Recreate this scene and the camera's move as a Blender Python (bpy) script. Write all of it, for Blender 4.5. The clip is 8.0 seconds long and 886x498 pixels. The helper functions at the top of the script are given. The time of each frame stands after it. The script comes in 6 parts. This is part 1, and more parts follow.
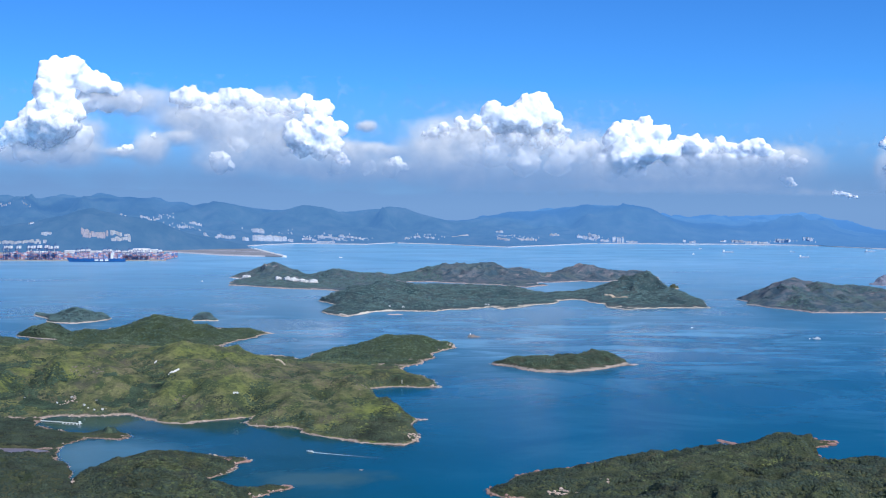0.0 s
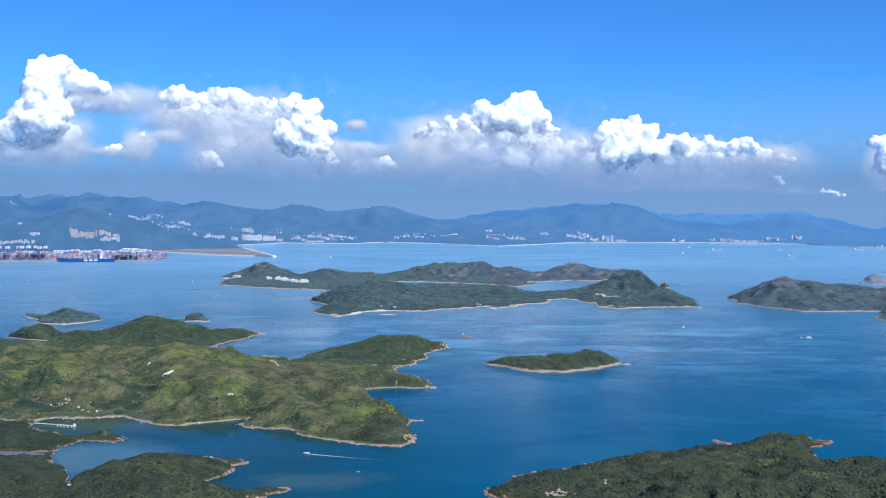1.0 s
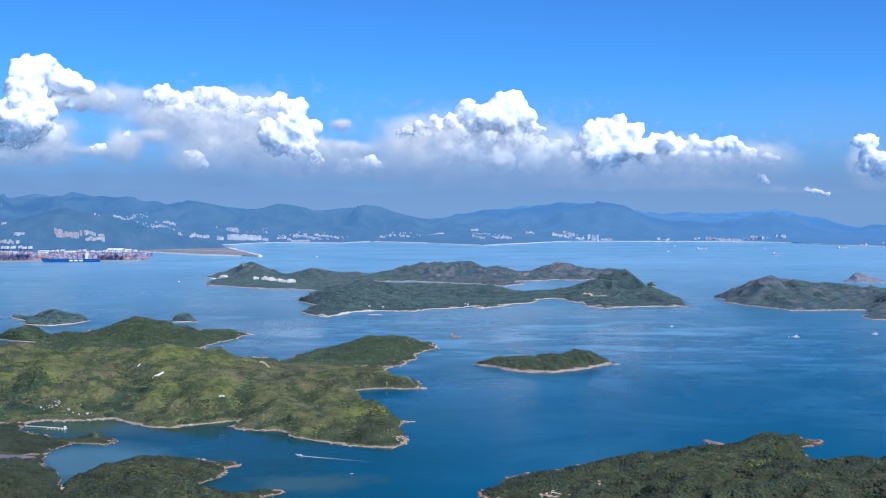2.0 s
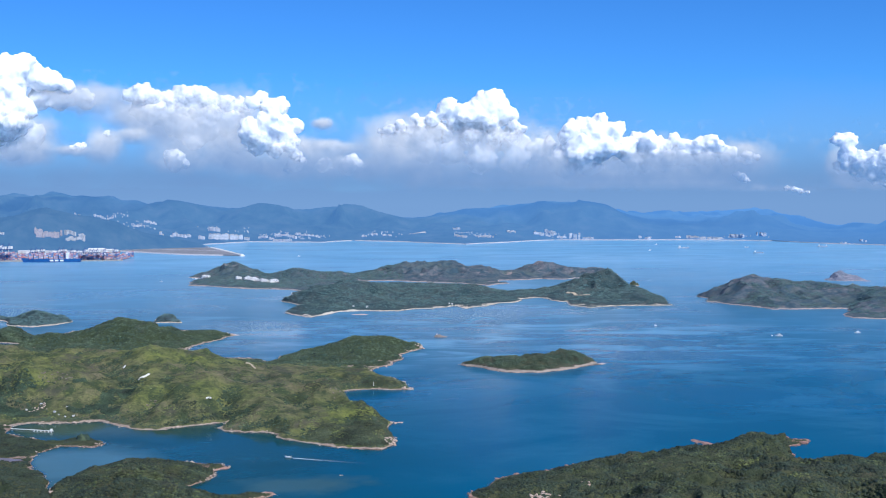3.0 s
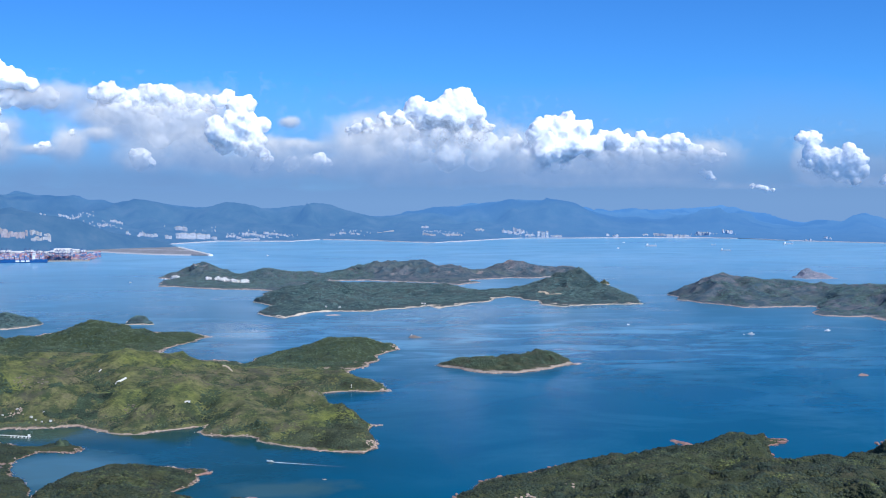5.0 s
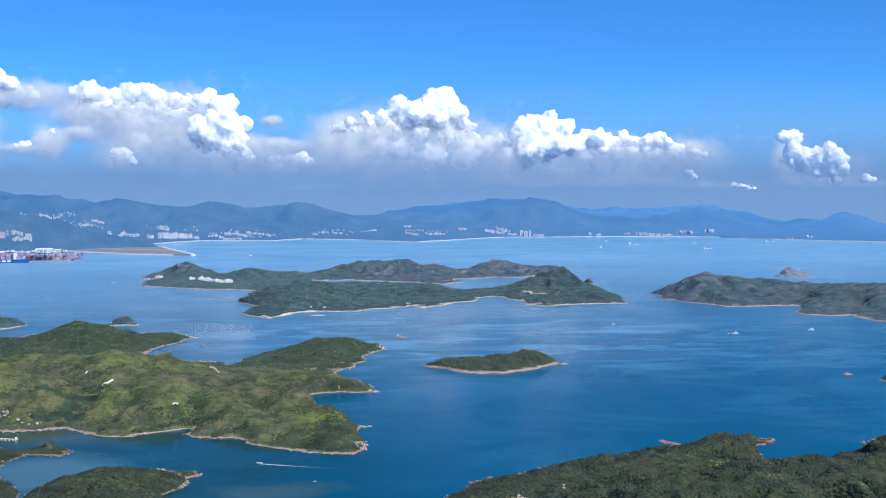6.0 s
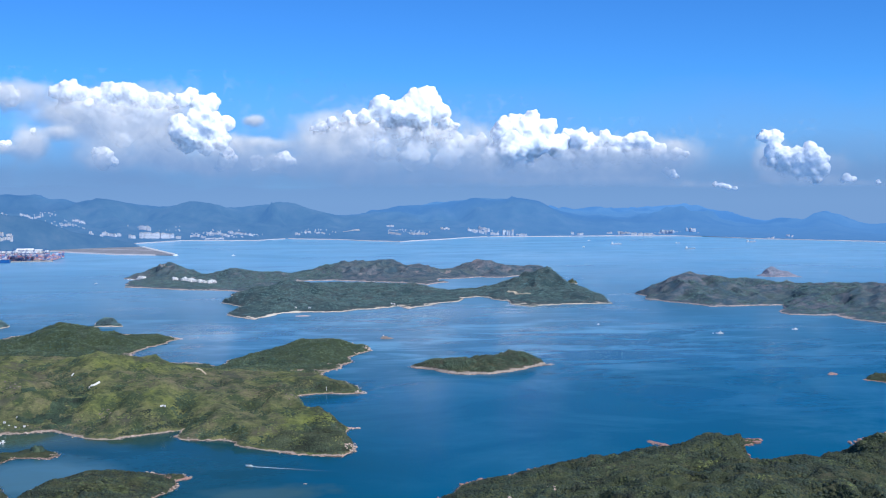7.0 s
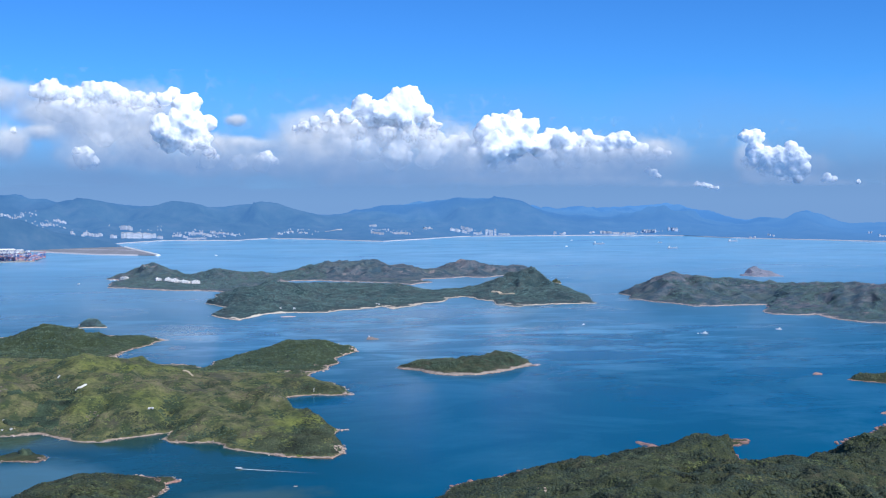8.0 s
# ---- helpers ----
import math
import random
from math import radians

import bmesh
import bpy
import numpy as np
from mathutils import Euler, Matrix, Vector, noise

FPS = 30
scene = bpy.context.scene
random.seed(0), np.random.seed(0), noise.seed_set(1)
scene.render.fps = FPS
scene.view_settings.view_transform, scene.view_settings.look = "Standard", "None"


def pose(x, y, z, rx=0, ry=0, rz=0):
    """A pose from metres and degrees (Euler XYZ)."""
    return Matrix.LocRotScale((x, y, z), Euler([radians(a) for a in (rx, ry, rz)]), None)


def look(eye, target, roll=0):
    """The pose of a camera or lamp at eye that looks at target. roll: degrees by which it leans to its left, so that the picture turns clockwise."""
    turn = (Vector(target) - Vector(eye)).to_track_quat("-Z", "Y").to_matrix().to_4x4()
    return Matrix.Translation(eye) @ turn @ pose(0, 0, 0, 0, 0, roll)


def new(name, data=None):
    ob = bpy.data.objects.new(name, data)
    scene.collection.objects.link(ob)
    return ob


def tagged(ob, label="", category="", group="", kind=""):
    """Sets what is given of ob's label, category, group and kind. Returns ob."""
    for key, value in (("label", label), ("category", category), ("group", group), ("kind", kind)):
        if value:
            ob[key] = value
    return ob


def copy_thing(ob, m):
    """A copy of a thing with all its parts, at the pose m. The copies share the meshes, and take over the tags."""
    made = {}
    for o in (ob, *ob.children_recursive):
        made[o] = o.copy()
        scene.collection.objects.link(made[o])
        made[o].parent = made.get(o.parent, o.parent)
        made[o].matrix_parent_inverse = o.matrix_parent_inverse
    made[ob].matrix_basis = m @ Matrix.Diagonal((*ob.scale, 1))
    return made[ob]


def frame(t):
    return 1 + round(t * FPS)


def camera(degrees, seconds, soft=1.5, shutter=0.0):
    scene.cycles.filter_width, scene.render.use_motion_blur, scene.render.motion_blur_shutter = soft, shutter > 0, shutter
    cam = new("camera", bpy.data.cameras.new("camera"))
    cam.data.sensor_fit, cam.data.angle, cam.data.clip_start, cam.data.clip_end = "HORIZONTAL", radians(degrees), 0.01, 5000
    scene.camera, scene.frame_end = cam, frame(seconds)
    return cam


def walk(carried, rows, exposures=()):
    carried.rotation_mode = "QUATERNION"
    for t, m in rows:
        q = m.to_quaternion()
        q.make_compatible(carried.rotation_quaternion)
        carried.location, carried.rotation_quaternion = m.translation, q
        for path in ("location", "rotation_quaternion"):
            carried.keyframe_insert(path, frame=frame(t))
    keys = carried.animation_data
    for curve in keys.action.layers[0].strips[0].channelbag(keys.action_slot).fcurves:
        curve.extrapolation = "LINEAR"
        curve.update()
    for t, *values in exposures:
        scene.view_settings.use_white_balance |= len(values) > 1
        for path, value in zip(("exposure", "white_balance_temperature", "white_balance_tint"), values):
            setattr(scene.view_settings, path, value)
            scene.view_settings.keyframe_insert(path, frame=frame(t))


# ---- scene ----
cam = camera(41.0, 8.0, soft=1.15)
# seconds, x, y, height, turn to the left, tilt, lean to the right
ROWS = [
    (0, 0.00, 0.00, 130.00, -0.005, -2.098, -0.255),
    (0.5, -2.02, -0.06, 130.70, -0.300, -2.132, -0.207),
    (1, -4.03, -0.13, 131.40, -0.573, -2.158, -0.158),
    (1.5, -6.05, -0.19, 132.10, -0.882, -2.179, -0.110),
    (2, -8.07, -0.25, 132.81, -1.314, -2.215, -0.063),
    (2.5, -10.10, -0.31, 133.51, -1.783, -2.253, -0.018),
    (3, -12.13, -0.38, 134.22, -2.249, -2.288, 0.026),
    (3.5, -14.17, -0.44, 134.93, -2.632, -2.320, 0.068),
    (4, -16.21, -0.51, 135.65, -3.029, -2.350, 0.107),
    (4.5, -18.26, -0.57, 136.37, -3.454, -2.369, 0.144),
    (5, -20.31, -0.64, 137.09, -3.895, -2.400, 0.177),
    (5.5, -22.38, -0.70, 137.81, -4.342, -2.434, 0.207),
    (6, -24.45, -0.77, 138.54, -4.788, -2.465, 0.233),
    (6.5, -26.53, -0.84, 139.27, -5.239, -2.484, 0.255),
    (7, -28.63, -0.91, 140.01, -5.683, -2.506, 0.273),
    (7.5, -30.74, -0.98, 140.75, -6.124, -2.548, 0.285),
    (8, -32.86, -1.06, 141.49, -6.576, -2.549, 0.293),
]
walk(cam, [(t, pose(x, y, z, 90 + tilt, lean, yaw)) for t, x, y, z, yaw, tilt, lean in ROWS],
     exposures=[(0.0, 0.0, 6000, 10), (8.0, 0.0, 6000, 10)])

# ---- sky and sun ----
SUN_FROM = Vector((0.44, -0.6, 0.8)).normalized()
world = bpy.data.worlds.new("sky")
scene.world = world
world.use_nodes = True
wn = world.node_tree
sky = wn.nodes.new("ShaderNodeTexSky")
sky.sky_type = "NISHITA"
sky.sun_disc = False
sky.sun_elevation = math.asin(SUN_FROM.z)
sky.sun_rotation = math.atan2(SUN_FROM.x, SUN_FROM.y)
sky.altitude = 2500
sky.air_density = 1.0
sky.dust_density = 0.0
sky.ozone_density = 1.0
back = wn.nodes["Background"]
back.inputs["Strength"].default_value = 0.1
tint = wn.nodes.new("ShaderNodeMix")
tint.data_type, tint.blend_type = "RGBA", "MULTIPLY"
tint.inputs[0].default_value = 1.0
tint.inputs[7].default_value = (0.29, 0.74, 1.36, 1)
wn.links.new(sky.outputs[0], tint.inputs[6])
wn.links.new(tint.outputs[2], back.inputs["Color"])

sun = new("sun", bpy.data.lights.new("sun", "SUN"))
sun.data.energy, sun.data.angle, sun.data.color = 5.0, radians(0.53), (1.0, 0.95, 0.87)
sun.matrix_world = look(SUN_FROM * 500, (0, 0, 0))

# ---- materials ----
class Mat:
    """A small wrapper round a node material."""

    def __init__(self, name, rough=0.8, metal=0.0, spec=0.3):
        self.m = bpy.data.materials.new(name)
        self.m.use_nodes = True
        self.t = self.m.node_tree
        self.b = self.t.nodes["Principled BSDF"]
        self.b.inputs["Roughness"].default_value = rough
        self.b.inputs["Metallic"].default_value = metal
        self.b.inputs["Specular IOR Level"].default_value = spec
        self._pos = None

    def node(self, kind, **kw):
        n = self.t.nodes.new(kind)
        for k, v in kw.items():
            n.inputs[k].default_value = v
        return n

    def link(self, a, b):
        self.t.links.new(a, b)
        return self

    @property
    def pos(self):
        if self._pos is None:
            self._pos = self.node("ShaderNodeNewGeometry")
        return self._pos.outputs["Position"]

    def noise(self, scale, detail=4.0, rough=0.6, stretch=None, distortion=0.0):
        n = self.node("ShaderNodeTexNoise", Scale=scale, Detail=detail, Roughness=rough, Distortion=distortion)
        if stretch:
            s = self.node("ShaderNodeVectorMath")
            s.operation = "MULTIPLY"
            s.inputs[1].default_value = stretch
            self.link(self.pos, s.inputs[0])
            self.link(s.outputs[0], n.inputs["Vector"])
        else:
            self.link(self.pos, n.inputs["Vector"])
        return n.outputs["Fac"]

    def ramp(self, fac, stops):
        r = self.node("ShaderNodeValToRGB")
        e = r.color_ramp.elements
        while len(e) < len(stops):
            e.new(0.5)
        for el, (p, c) in zip(e, stops):
            el.position = p
            el.color = (*c, 1) if len(c) == 3 else c
        self.link(fac, r.inputs[0])
        return r.outputs[0]

    def mix(self, fac, a, b, blend="MIX"):
        m = self.node("ShaderNodeMix")
        m.data_type, m.blend_type = "RGBA", blend
        for src, sock in ((fac, m.inputs[0]), (a, m.inputs[6]), (b, m.inputs[7])):
            if hasattr(src, "links"):
                self.link(src, sock)
            else:
                sock.default_value = src if not isinstance(src, tuple) else (*src, 1)
        return m.outputs[2]

    def range(self, fac, a, b, c=0.0, d=1.0):
        m = self.node("ShaderNodeMapRange")
        for i, v in enumerate((a, b, c, d)):
            m.inputs[i + 1].default_value = v
        self.link(fac, m.inputs[0])
        return m.outputs[0]

    def math(self, op, a, b):
        m = self.node("ShaderNodeMath")
        m.operation = op
        for src, sock in ((a, m.inputs[0]), (b, m.inputs[1])):
            if hasattr(src, "links"):
                self.link(src, sock)
            else:
                sock.default_value = src
        return m.outputs[0]

    def height(self):
        s = self.node("ShaderNodeSeparateXYZ")
        self.link(self.pos, s.inputs[0])
        return s.outputs["Z"]

    def bump(self, fac, strength, dist):
        b = self.node("ShaderNodeBump", Strength=strength, Distance=dist)
        self.link(fac, b.inputs["Height"])
        self.link(b.outputs[0], self.b.inputs["Normal"])
        return self

    def colour(self, c):
        if hasattr(c, "links"):
            self.link(c, self.b.inputs["Base Color"])
        else:
            self.b.inputs["Base Color"].default_value = (*c, 1)
        return self


def plain(name, c, rough=0.6, metal=0.0, wear=0.15, scale=1.5):
    """Paint, plaster or metal with faint dirt at two scales."""
    m = Mat(name, rough, metal)
    dark = tuple(v * (1 - 2 * wear) for v in c)
    n = m.math("ADD", m.math("MULTIPLY", m.noise(scale), 0.6), m.math("MULTIPLY", m.noise(scale * 9), 0.4))
    return m.colour(m.ramp(n, [(0.3, dark), (0.7, c)])).m


def hill_material(name, grass, dry, scrub, rock, sand_top=0.62, patch=0.012, bald=0.72, wooded=0.0, strand=None):
    """Grassy hillside with darker scrub, bald rocky patches, and a rim of bare rock along the water."""
    m = Mat(name, 0.9, 0.0, 0.15)
    big = m.noise(patch, 5, 0.6)
    mid = m.noise(patch * 7, 5, 0.65)
    fine = m.noise(1.1, 4, 0.7)
    veg = m.mix(m.range(big, 0.36, 0.58), grass, dry)
    veg = m.mix(m.range(mid, 0.42, 0.6), veg, scrub)
    veg = m.mix(m.range(fine, 0.35, 0.75, 0.0, 0.55), veg, tuple(v * 0.45 for v in scrub))
    if wooded:
        heath = m.range(m.noise(patch * 2.6, 6, 0.68), 0.53, 0.62, 0.0, 0.75)
        veg = m.mix(heath, veg, (0.082, 0.078, 0.062))
        xyz = m.node("ShaderNodeSeparateXYZ")
        m.link(m.pos, xyz.inputs[0])
        veg = m.mix(m.range(m.math("ADD", xyz.outputs["Y"], m.math("MULTIPLY", m.math("SUBTRACT", mid, 0.5), 90.0)), wooded - 10, wooded + 10), veg, tuple(v * 0.8 for v in scrub))
    tuft = m.noise(0.2, 6, 0.74)
    veg = m.mix(m.range(tuft, 0.5, 0.62, 0.0, 0.75), veg, tuple(v * 0.8 for v in scrub))
    veg = m.mix(m.range(tuft, 0.3, 0.42, 0.45, 0.0), veg, tuple(v * 1.2 for v in grass))
    stone = m.ramp(m.noise(0.9, 6, 0.75), [(0.25, tuple(v * 0.45 for v in rock)), (0.5, rock), (0.75, tuple(min(v * 1.35, 0.7) for v in rock))])
    bare = m.math("MULTIPLY", m.range(m.noise(patch * 3.3, 4, 0.7), bald, bald + 0.06), m.range(fine, 0.42, 0.55))
    veg = m.mix(bare, veg, stone)
    edge = m.math("ADD", m.height(), m.math("MULTIPLY", m.math("SUBTRACT", m.noise(0.12, 6, 0.7), 0.48), 3.2))
    rim = stone
    if strand:
        rim = m.mix(m.range(m.noise(0.25, 5, 0.7), 0.35, 0.65), tuple(v * 0.7 for v in strand), strand)
    col = m.mix(m.range(edge, sand_top * 0.75, sand_top), rim, veg)
    wet = m.range(edge, 0.05, 0.3)
    col = m.mix(wet, tuple(v * 0.35 for v in rock), col)
    m.colour(col).bump(m.noise(1.6, 5, 0.7), 0.6, 0.5)
    folds = m.node("ShaderNodeBump", Strength=0.75, Distance=5.0)
    m.link(m.noise(patch * 5, 7, 0.62, distortion=0.7), folds.inputs["Height"])
    m.link(folds.outputs[0], m.b.inputs["Normal"].links[0].from_node.inputs["Normal"])
    return m.m


def leaf_material(name, a, b, c, patch=0.045):
    """Scrub and tree crowns: each clump has its own green, and whole stands differ."""
    m = Mat(name, 0.75, 0.0, 0.2)
    g = m.node("ShaderNodeNewGeometry")
    own = m.ramp(g.outputs["Random Per Island"], [(0.0, a), (0.55, b), (1.0, c)])
    stand = m.range(m.noise(patch, 4, 0.6), 0.4, 0.62)
    own = m.mix(stand, own, m.mix(0.75, own, c))
    sere = m.range(m.noise(patch * 1.9, 4, 0.65), 0.52, 0.68, 0.0, 0.55)
    own = m.mix(sere, own, (c[0] * 0.62, c[1] * 0.48, c[2] * 0.66))
    leaf = m.range(m.noise(1.1, 4, 0.7), 0.34, 0.66, 0.68, 1.3)
    leaf = m.math("MULTIPLY", leaf, m.range(m.noise(0.1, 6, 0.66), 0.36, 0.62, 0.55, 1.3))
    m.colour(m.mix(1.0, own, leaf, "MULTIPLY"))
    return m.bump(m.noise(2.4, 3, 0.8), 0.7, 0.3).m


M_HILL = hill_material("grassy_hillside", (0.196, 0.224, 0.062), (0.185, 0.162, 0.1), (0.052, 0.074, 0.038), (0.33, 0.25, 0.2), sand_top=0.8, wooded=950.0, strand=(0.46, 0.36, 0.29))
M_WOOD = hill_material("wooded_hillside", (0.1, 0.118, 0.046), (0.09, 0.088, 0.056), (0.04, 0.055, 0.031), (0.35, 0.24, 0.185), sand_top=0.6, patch=0.02, bald=0.78)
M_ISLET = hill_material("islet_hillside", (0.1, 0.112, 0.054), (0.1, 0.092, 0.07), (0.038, 0.056, 0.036), (0.35, 0.28, 0.23), sand_top=1.7, patch=0.02, strand=(0.42, 0.35, 0.29))
M_LOW = hill_material("low_wooded_shore", (0.08, 0.1, 0.042), (0.088, 0.088, 0.05), (0.04, 0.056, 0.03), (0.34, 0.24, 0.19), sand_top=0.5, bald=0.8)
M_KNOLL = hill_material("wooded_knoll", (0.06, 0.085, 0.045), (0.08, 0.088, 0.05), (0.026, 0.046, 0.03), (0.42, 0.34, 0.28), sand_top=0.8)
# far isles: aerial haze mixed into the base colours, paler and bluer
M_HAZEWOOD = hill_material("hazed_wooded_hillside", (0.067, 0.106, 0.1), (0.096, 0.113, 0.11), (0.034, 0.068, 0.076), (0.58, 0.49, 0.39), sand_top=1.0, patch=0.008, strand=(0.66, 0.57, 0.46))
M_HAZEBARE = hill_material("hazed_dry_rocky_hillside", (0.105, 0.145, 0.135), (0.165, 0.165, 0.185), (0.052, 0.094, 0.125), (0.31, 0.25, 0.24), sand_top=1.25, patch=0.009, bald=0.61, strand=(0.45, 0.38, 0.35))
M_HAZEISLE = hill_material("hazed_bare_reddish_island", (0.23, 0.26, 0.33), (0.3, 0.28, 0.34), (0.18, 0.22, 0.28), (0.4, 0.37, 0.42), sand_top=0.9, patch=0.03, bald=0.55)
M_LEAF = leaf_material("scrub_leaves", (0.029, 0.043, 0.028), (0.039, 0.054, 0.033), (0.064, 0.079, 0.043))
M_LEAF_DEEP = leaf_material("deep_wood_leaves", (0.027, 0.05, 0.038), (0.04, 0.07, 0.049), (0.078, 0.108, 0.062))
M_LEAF_HOLLOW = leaf_material("ravine_leaves", (0.021, 0.041, 0.029), (0.03, 0.055, 0.037), (0.055, 0.082, 0.047))
M_LEAF_TREE = leaf_material("tree_leaves", (0.021, 0.036, 0.027), (0.027, 0.043, 0.03), (0.045, 0.061, 0.038))
M_LEAF_SHRUB = leaf_material("shrub_leaves", (0.046, 0.063, 0.034), (0.057, 0.077, 0.037), (0.088, 0.112, 0.045))
M_LEAF_GRASSY = leaf_material("hill_scrub_leaves", (0.085, 0.106, 0.044), (0.118, 0.142, 0.052), (0.17, 0.196, 0.064))
# leaves of the far isles, paled and blued for haze
M_LEAF_HAZED = leaf_material("hazed_wood_leaves", (0.046, 0.093, 0.104), (0.058, 0.112, 0.12), (0.093, 0.148, 0.136), patch=0.018)

# distant mountains: forested slopes, blue emission standing for kilometres of lit air before them
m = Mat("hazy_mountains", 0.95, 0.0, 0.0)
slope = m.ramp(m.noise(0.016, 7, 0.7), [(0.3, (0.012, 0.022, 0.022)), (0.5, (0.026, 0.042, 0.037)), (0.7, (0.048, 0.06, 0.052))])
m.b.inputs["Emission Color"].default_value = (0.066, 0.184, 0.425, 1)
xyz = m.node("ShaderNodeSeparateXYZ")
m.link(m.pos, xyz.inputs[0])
# glow raised with distance and to the right, as haze would thicken
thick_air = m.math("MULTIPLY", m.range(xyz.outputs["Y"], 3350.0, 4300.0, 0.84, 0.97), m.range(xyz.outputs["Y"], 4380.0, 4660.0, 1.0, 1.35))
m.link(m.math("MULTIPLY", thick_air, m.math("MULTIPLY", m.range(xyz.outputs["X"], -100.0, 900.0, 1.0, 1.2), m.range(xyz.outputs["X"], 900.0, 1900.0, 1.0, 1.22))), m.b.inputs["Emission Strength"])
# slope colour dulled to the right, where painted haze hides it
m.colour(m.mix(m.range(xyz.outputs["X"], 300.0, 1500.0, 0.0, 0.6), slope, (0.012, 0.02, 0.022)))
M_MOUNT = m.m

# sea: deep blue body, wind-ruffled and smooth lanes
m = Mat("sea_water", 0.2, 0.0, 0.5)
m.b.inputs["IOR"].default_value = 1.1
m.b.inputs["Specular Tint"].default_value = (0.1, 0.84, 1.0, 1)
deep = m.ramp(m.noise(0.0035, 4, 0.55), [(0.3, (0.0003, 0.07, 0.136)), (0.7, (0.0005, 0.088, 0.168))])
# far water colour: haze over the distance painted in as a paler blue
hazed_sea = m.ramp(m.noise(0.002, 4, 0.55), [(0.3, (0.14, 0.35, 0.545)), (0.7, (0.18, 0.395, 0.59))])
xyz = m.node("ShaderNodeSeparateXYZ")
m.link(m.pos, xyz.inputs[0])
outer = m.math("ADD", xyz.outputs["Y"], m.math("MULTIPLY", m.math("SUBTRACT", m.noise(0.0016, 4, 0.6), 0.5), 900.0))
# pale streaks: sky reflected by smooth slicks, painted into the base colour
slick_sheen = m.range(m.noise(0.022, 5, 0.6, stretch=(0.42, 1.0, 1.0), distortion=0.7), 0.49, 0.64)
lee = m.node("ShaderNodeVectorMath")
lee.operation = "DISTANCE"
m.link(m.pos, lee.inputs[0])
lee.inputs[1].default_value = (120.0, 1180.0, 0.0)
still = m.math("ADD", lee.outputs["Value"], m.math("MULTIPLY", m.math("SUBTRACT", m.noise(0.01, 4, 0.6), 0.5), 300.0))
slick_sheen = m.math("MULTIPLY", slick_sheen, m.math("MAXIMUM", m.range(still, 150.0, 380.0, 0.7, 0.0), m.range(m.noise(0.0045, 3, 0.55, distortion=1.0), 0.42, 0.66, 0.0, 0.5)))
slick_sheen = m.math("MULTIPLY", slick_sheen, m.range(xyz.outputs["Y"], 720.0, 1000.0, 0.15, 1.0))
bay = m.math("MULTIPLY", m.range(xyz.outputs["X"], -80.0, 30.0, 1.0, 0.0), m.range(xyz.outputs["Y"], 690.0, 860.0, 1.0, 0.0))
bay = m.math("MULTIPLY", bay, m.range(m.noise(0.02, 4, 0.6), 0.3, 0.65, 0.6, 1.0))
deep = m.mix(bay, deep, (0.007, 0.046, 0.047))
plume = m.node("ShaderNodeVectorMath")
plume.operation = "DISTANCE"
flat = m.node("ShaderNodeVectorMath")
flat.operation = "MULTIPLY"
flat.inputs[1].default_value = (1.0, 1.7, 0.0)
m.link(m.pos, flat.inputs[0]).link(flat.outputs[0], plume.inputs[0])
plume.inputs[1].default_value = (-58.0, 560.0 * 1.7, 0.0)
cloudy = m.math("ADD", plume.outputs["Value"], m.math("MULTIPLY", m.math("SUBTRACT", m.noise(0.03, 5, 0.6), 0.5), 70.0))
deep = m.mix(m.range(cloudy, 14.0, 36.0, 0.75, 0.0), deep, (0.045, 0.095, 0.085))
# greener inner bay: the hill's reflection painted in; then the paler lagoon
for x, y, squash, near, far, much, tint in ((-195.0, 704.0, 2.4, 25.0, 90.0, 0.85, (0.046, 0.075, 0.04)), (-178.0, 606.0, 0.8, 22.0, 48.0, 0.85, (0.07, 0.15, 0.175))):
    flat, apart = m.node("ShaderNodeVectorMath"), m.node("ShaderNodeVectorMath")
    flat.operation, apart.operation = "MULTIPLY", "DISTANCE"
    flat.inputs[1].default_value = (1.0, squash, 0.0)
    m.link(m.pos, flat.inputs[0]).link(flat.outputs[0], apart.inputs[0])
    apart.inputs[1].default_value = (x, y * squash, 0.0)
    edge = m.math("ADD", apart.outputs["Value"], m.math("MULTIPLY", m.math("SUBTRACT", m.noise(0.03, 4, 0.6), 0.5), 30.0))
    deep = m.mix(m.range(edge, near, far, much, 0.0), deep, tint)
ruffle = m.range(m.noise(0.012, 6, 0.62, stretch=(0.7, 0.8, 1.0), distortion=0.8), 0.47, 0.68, 0.0, 0.32)
ruffle = m.math("MULTIPLY", ruffle, m.range(xyz.outputs["X"], -40.0, 120.0, 0.35, 1.0))
# base colour pales with distance in place of airlight
water = m.mix(ruffle, m.mix(m.range(outer, 900.0, 2600.0), deep, hazed_sea), (0.05, 0.2, 0.32))
m.colour(m.mix(m.math("MULTIPLY", slick_sheen, 0.85), water, (0.13, 0.34, 0.5)))
lanes = m.noise(0.007, 5, 0.58, stretch=(0.5, 0.8, 1.0), distortion=0.4)
m.link(m.math("MULTIPLY", m.range(lanes, 0.38, 0.68, 0.24, 0.12), m.range(bay, 0.0, 1.0, 1.0, 0.55)), m.b.inputs["Roughness"])
m.bump(m.noise(0.16, 4, 0.6), 0.05, 1.2)
M_SEA = m.m

# ---- helpers for building ----
def part(name, bm, material, parent=None, label=""):
    """One mesh object from a bmesh, under a thing or a part."""
    me = bpy.data.meshes.new(name)
    bm.to_mesh(me)
    bm.free()
    me.materials.append(material)
    ob = new(name, me)
    if parent is not None:
        ob.parent = parent
    return tagged(ob, label)


def hash01(ix, iy, seed):
    v = np.sin(ix * 127.1 + iy * 311.7 + seed * 74.7) * 43758.5453
    return v - np.floor(v)


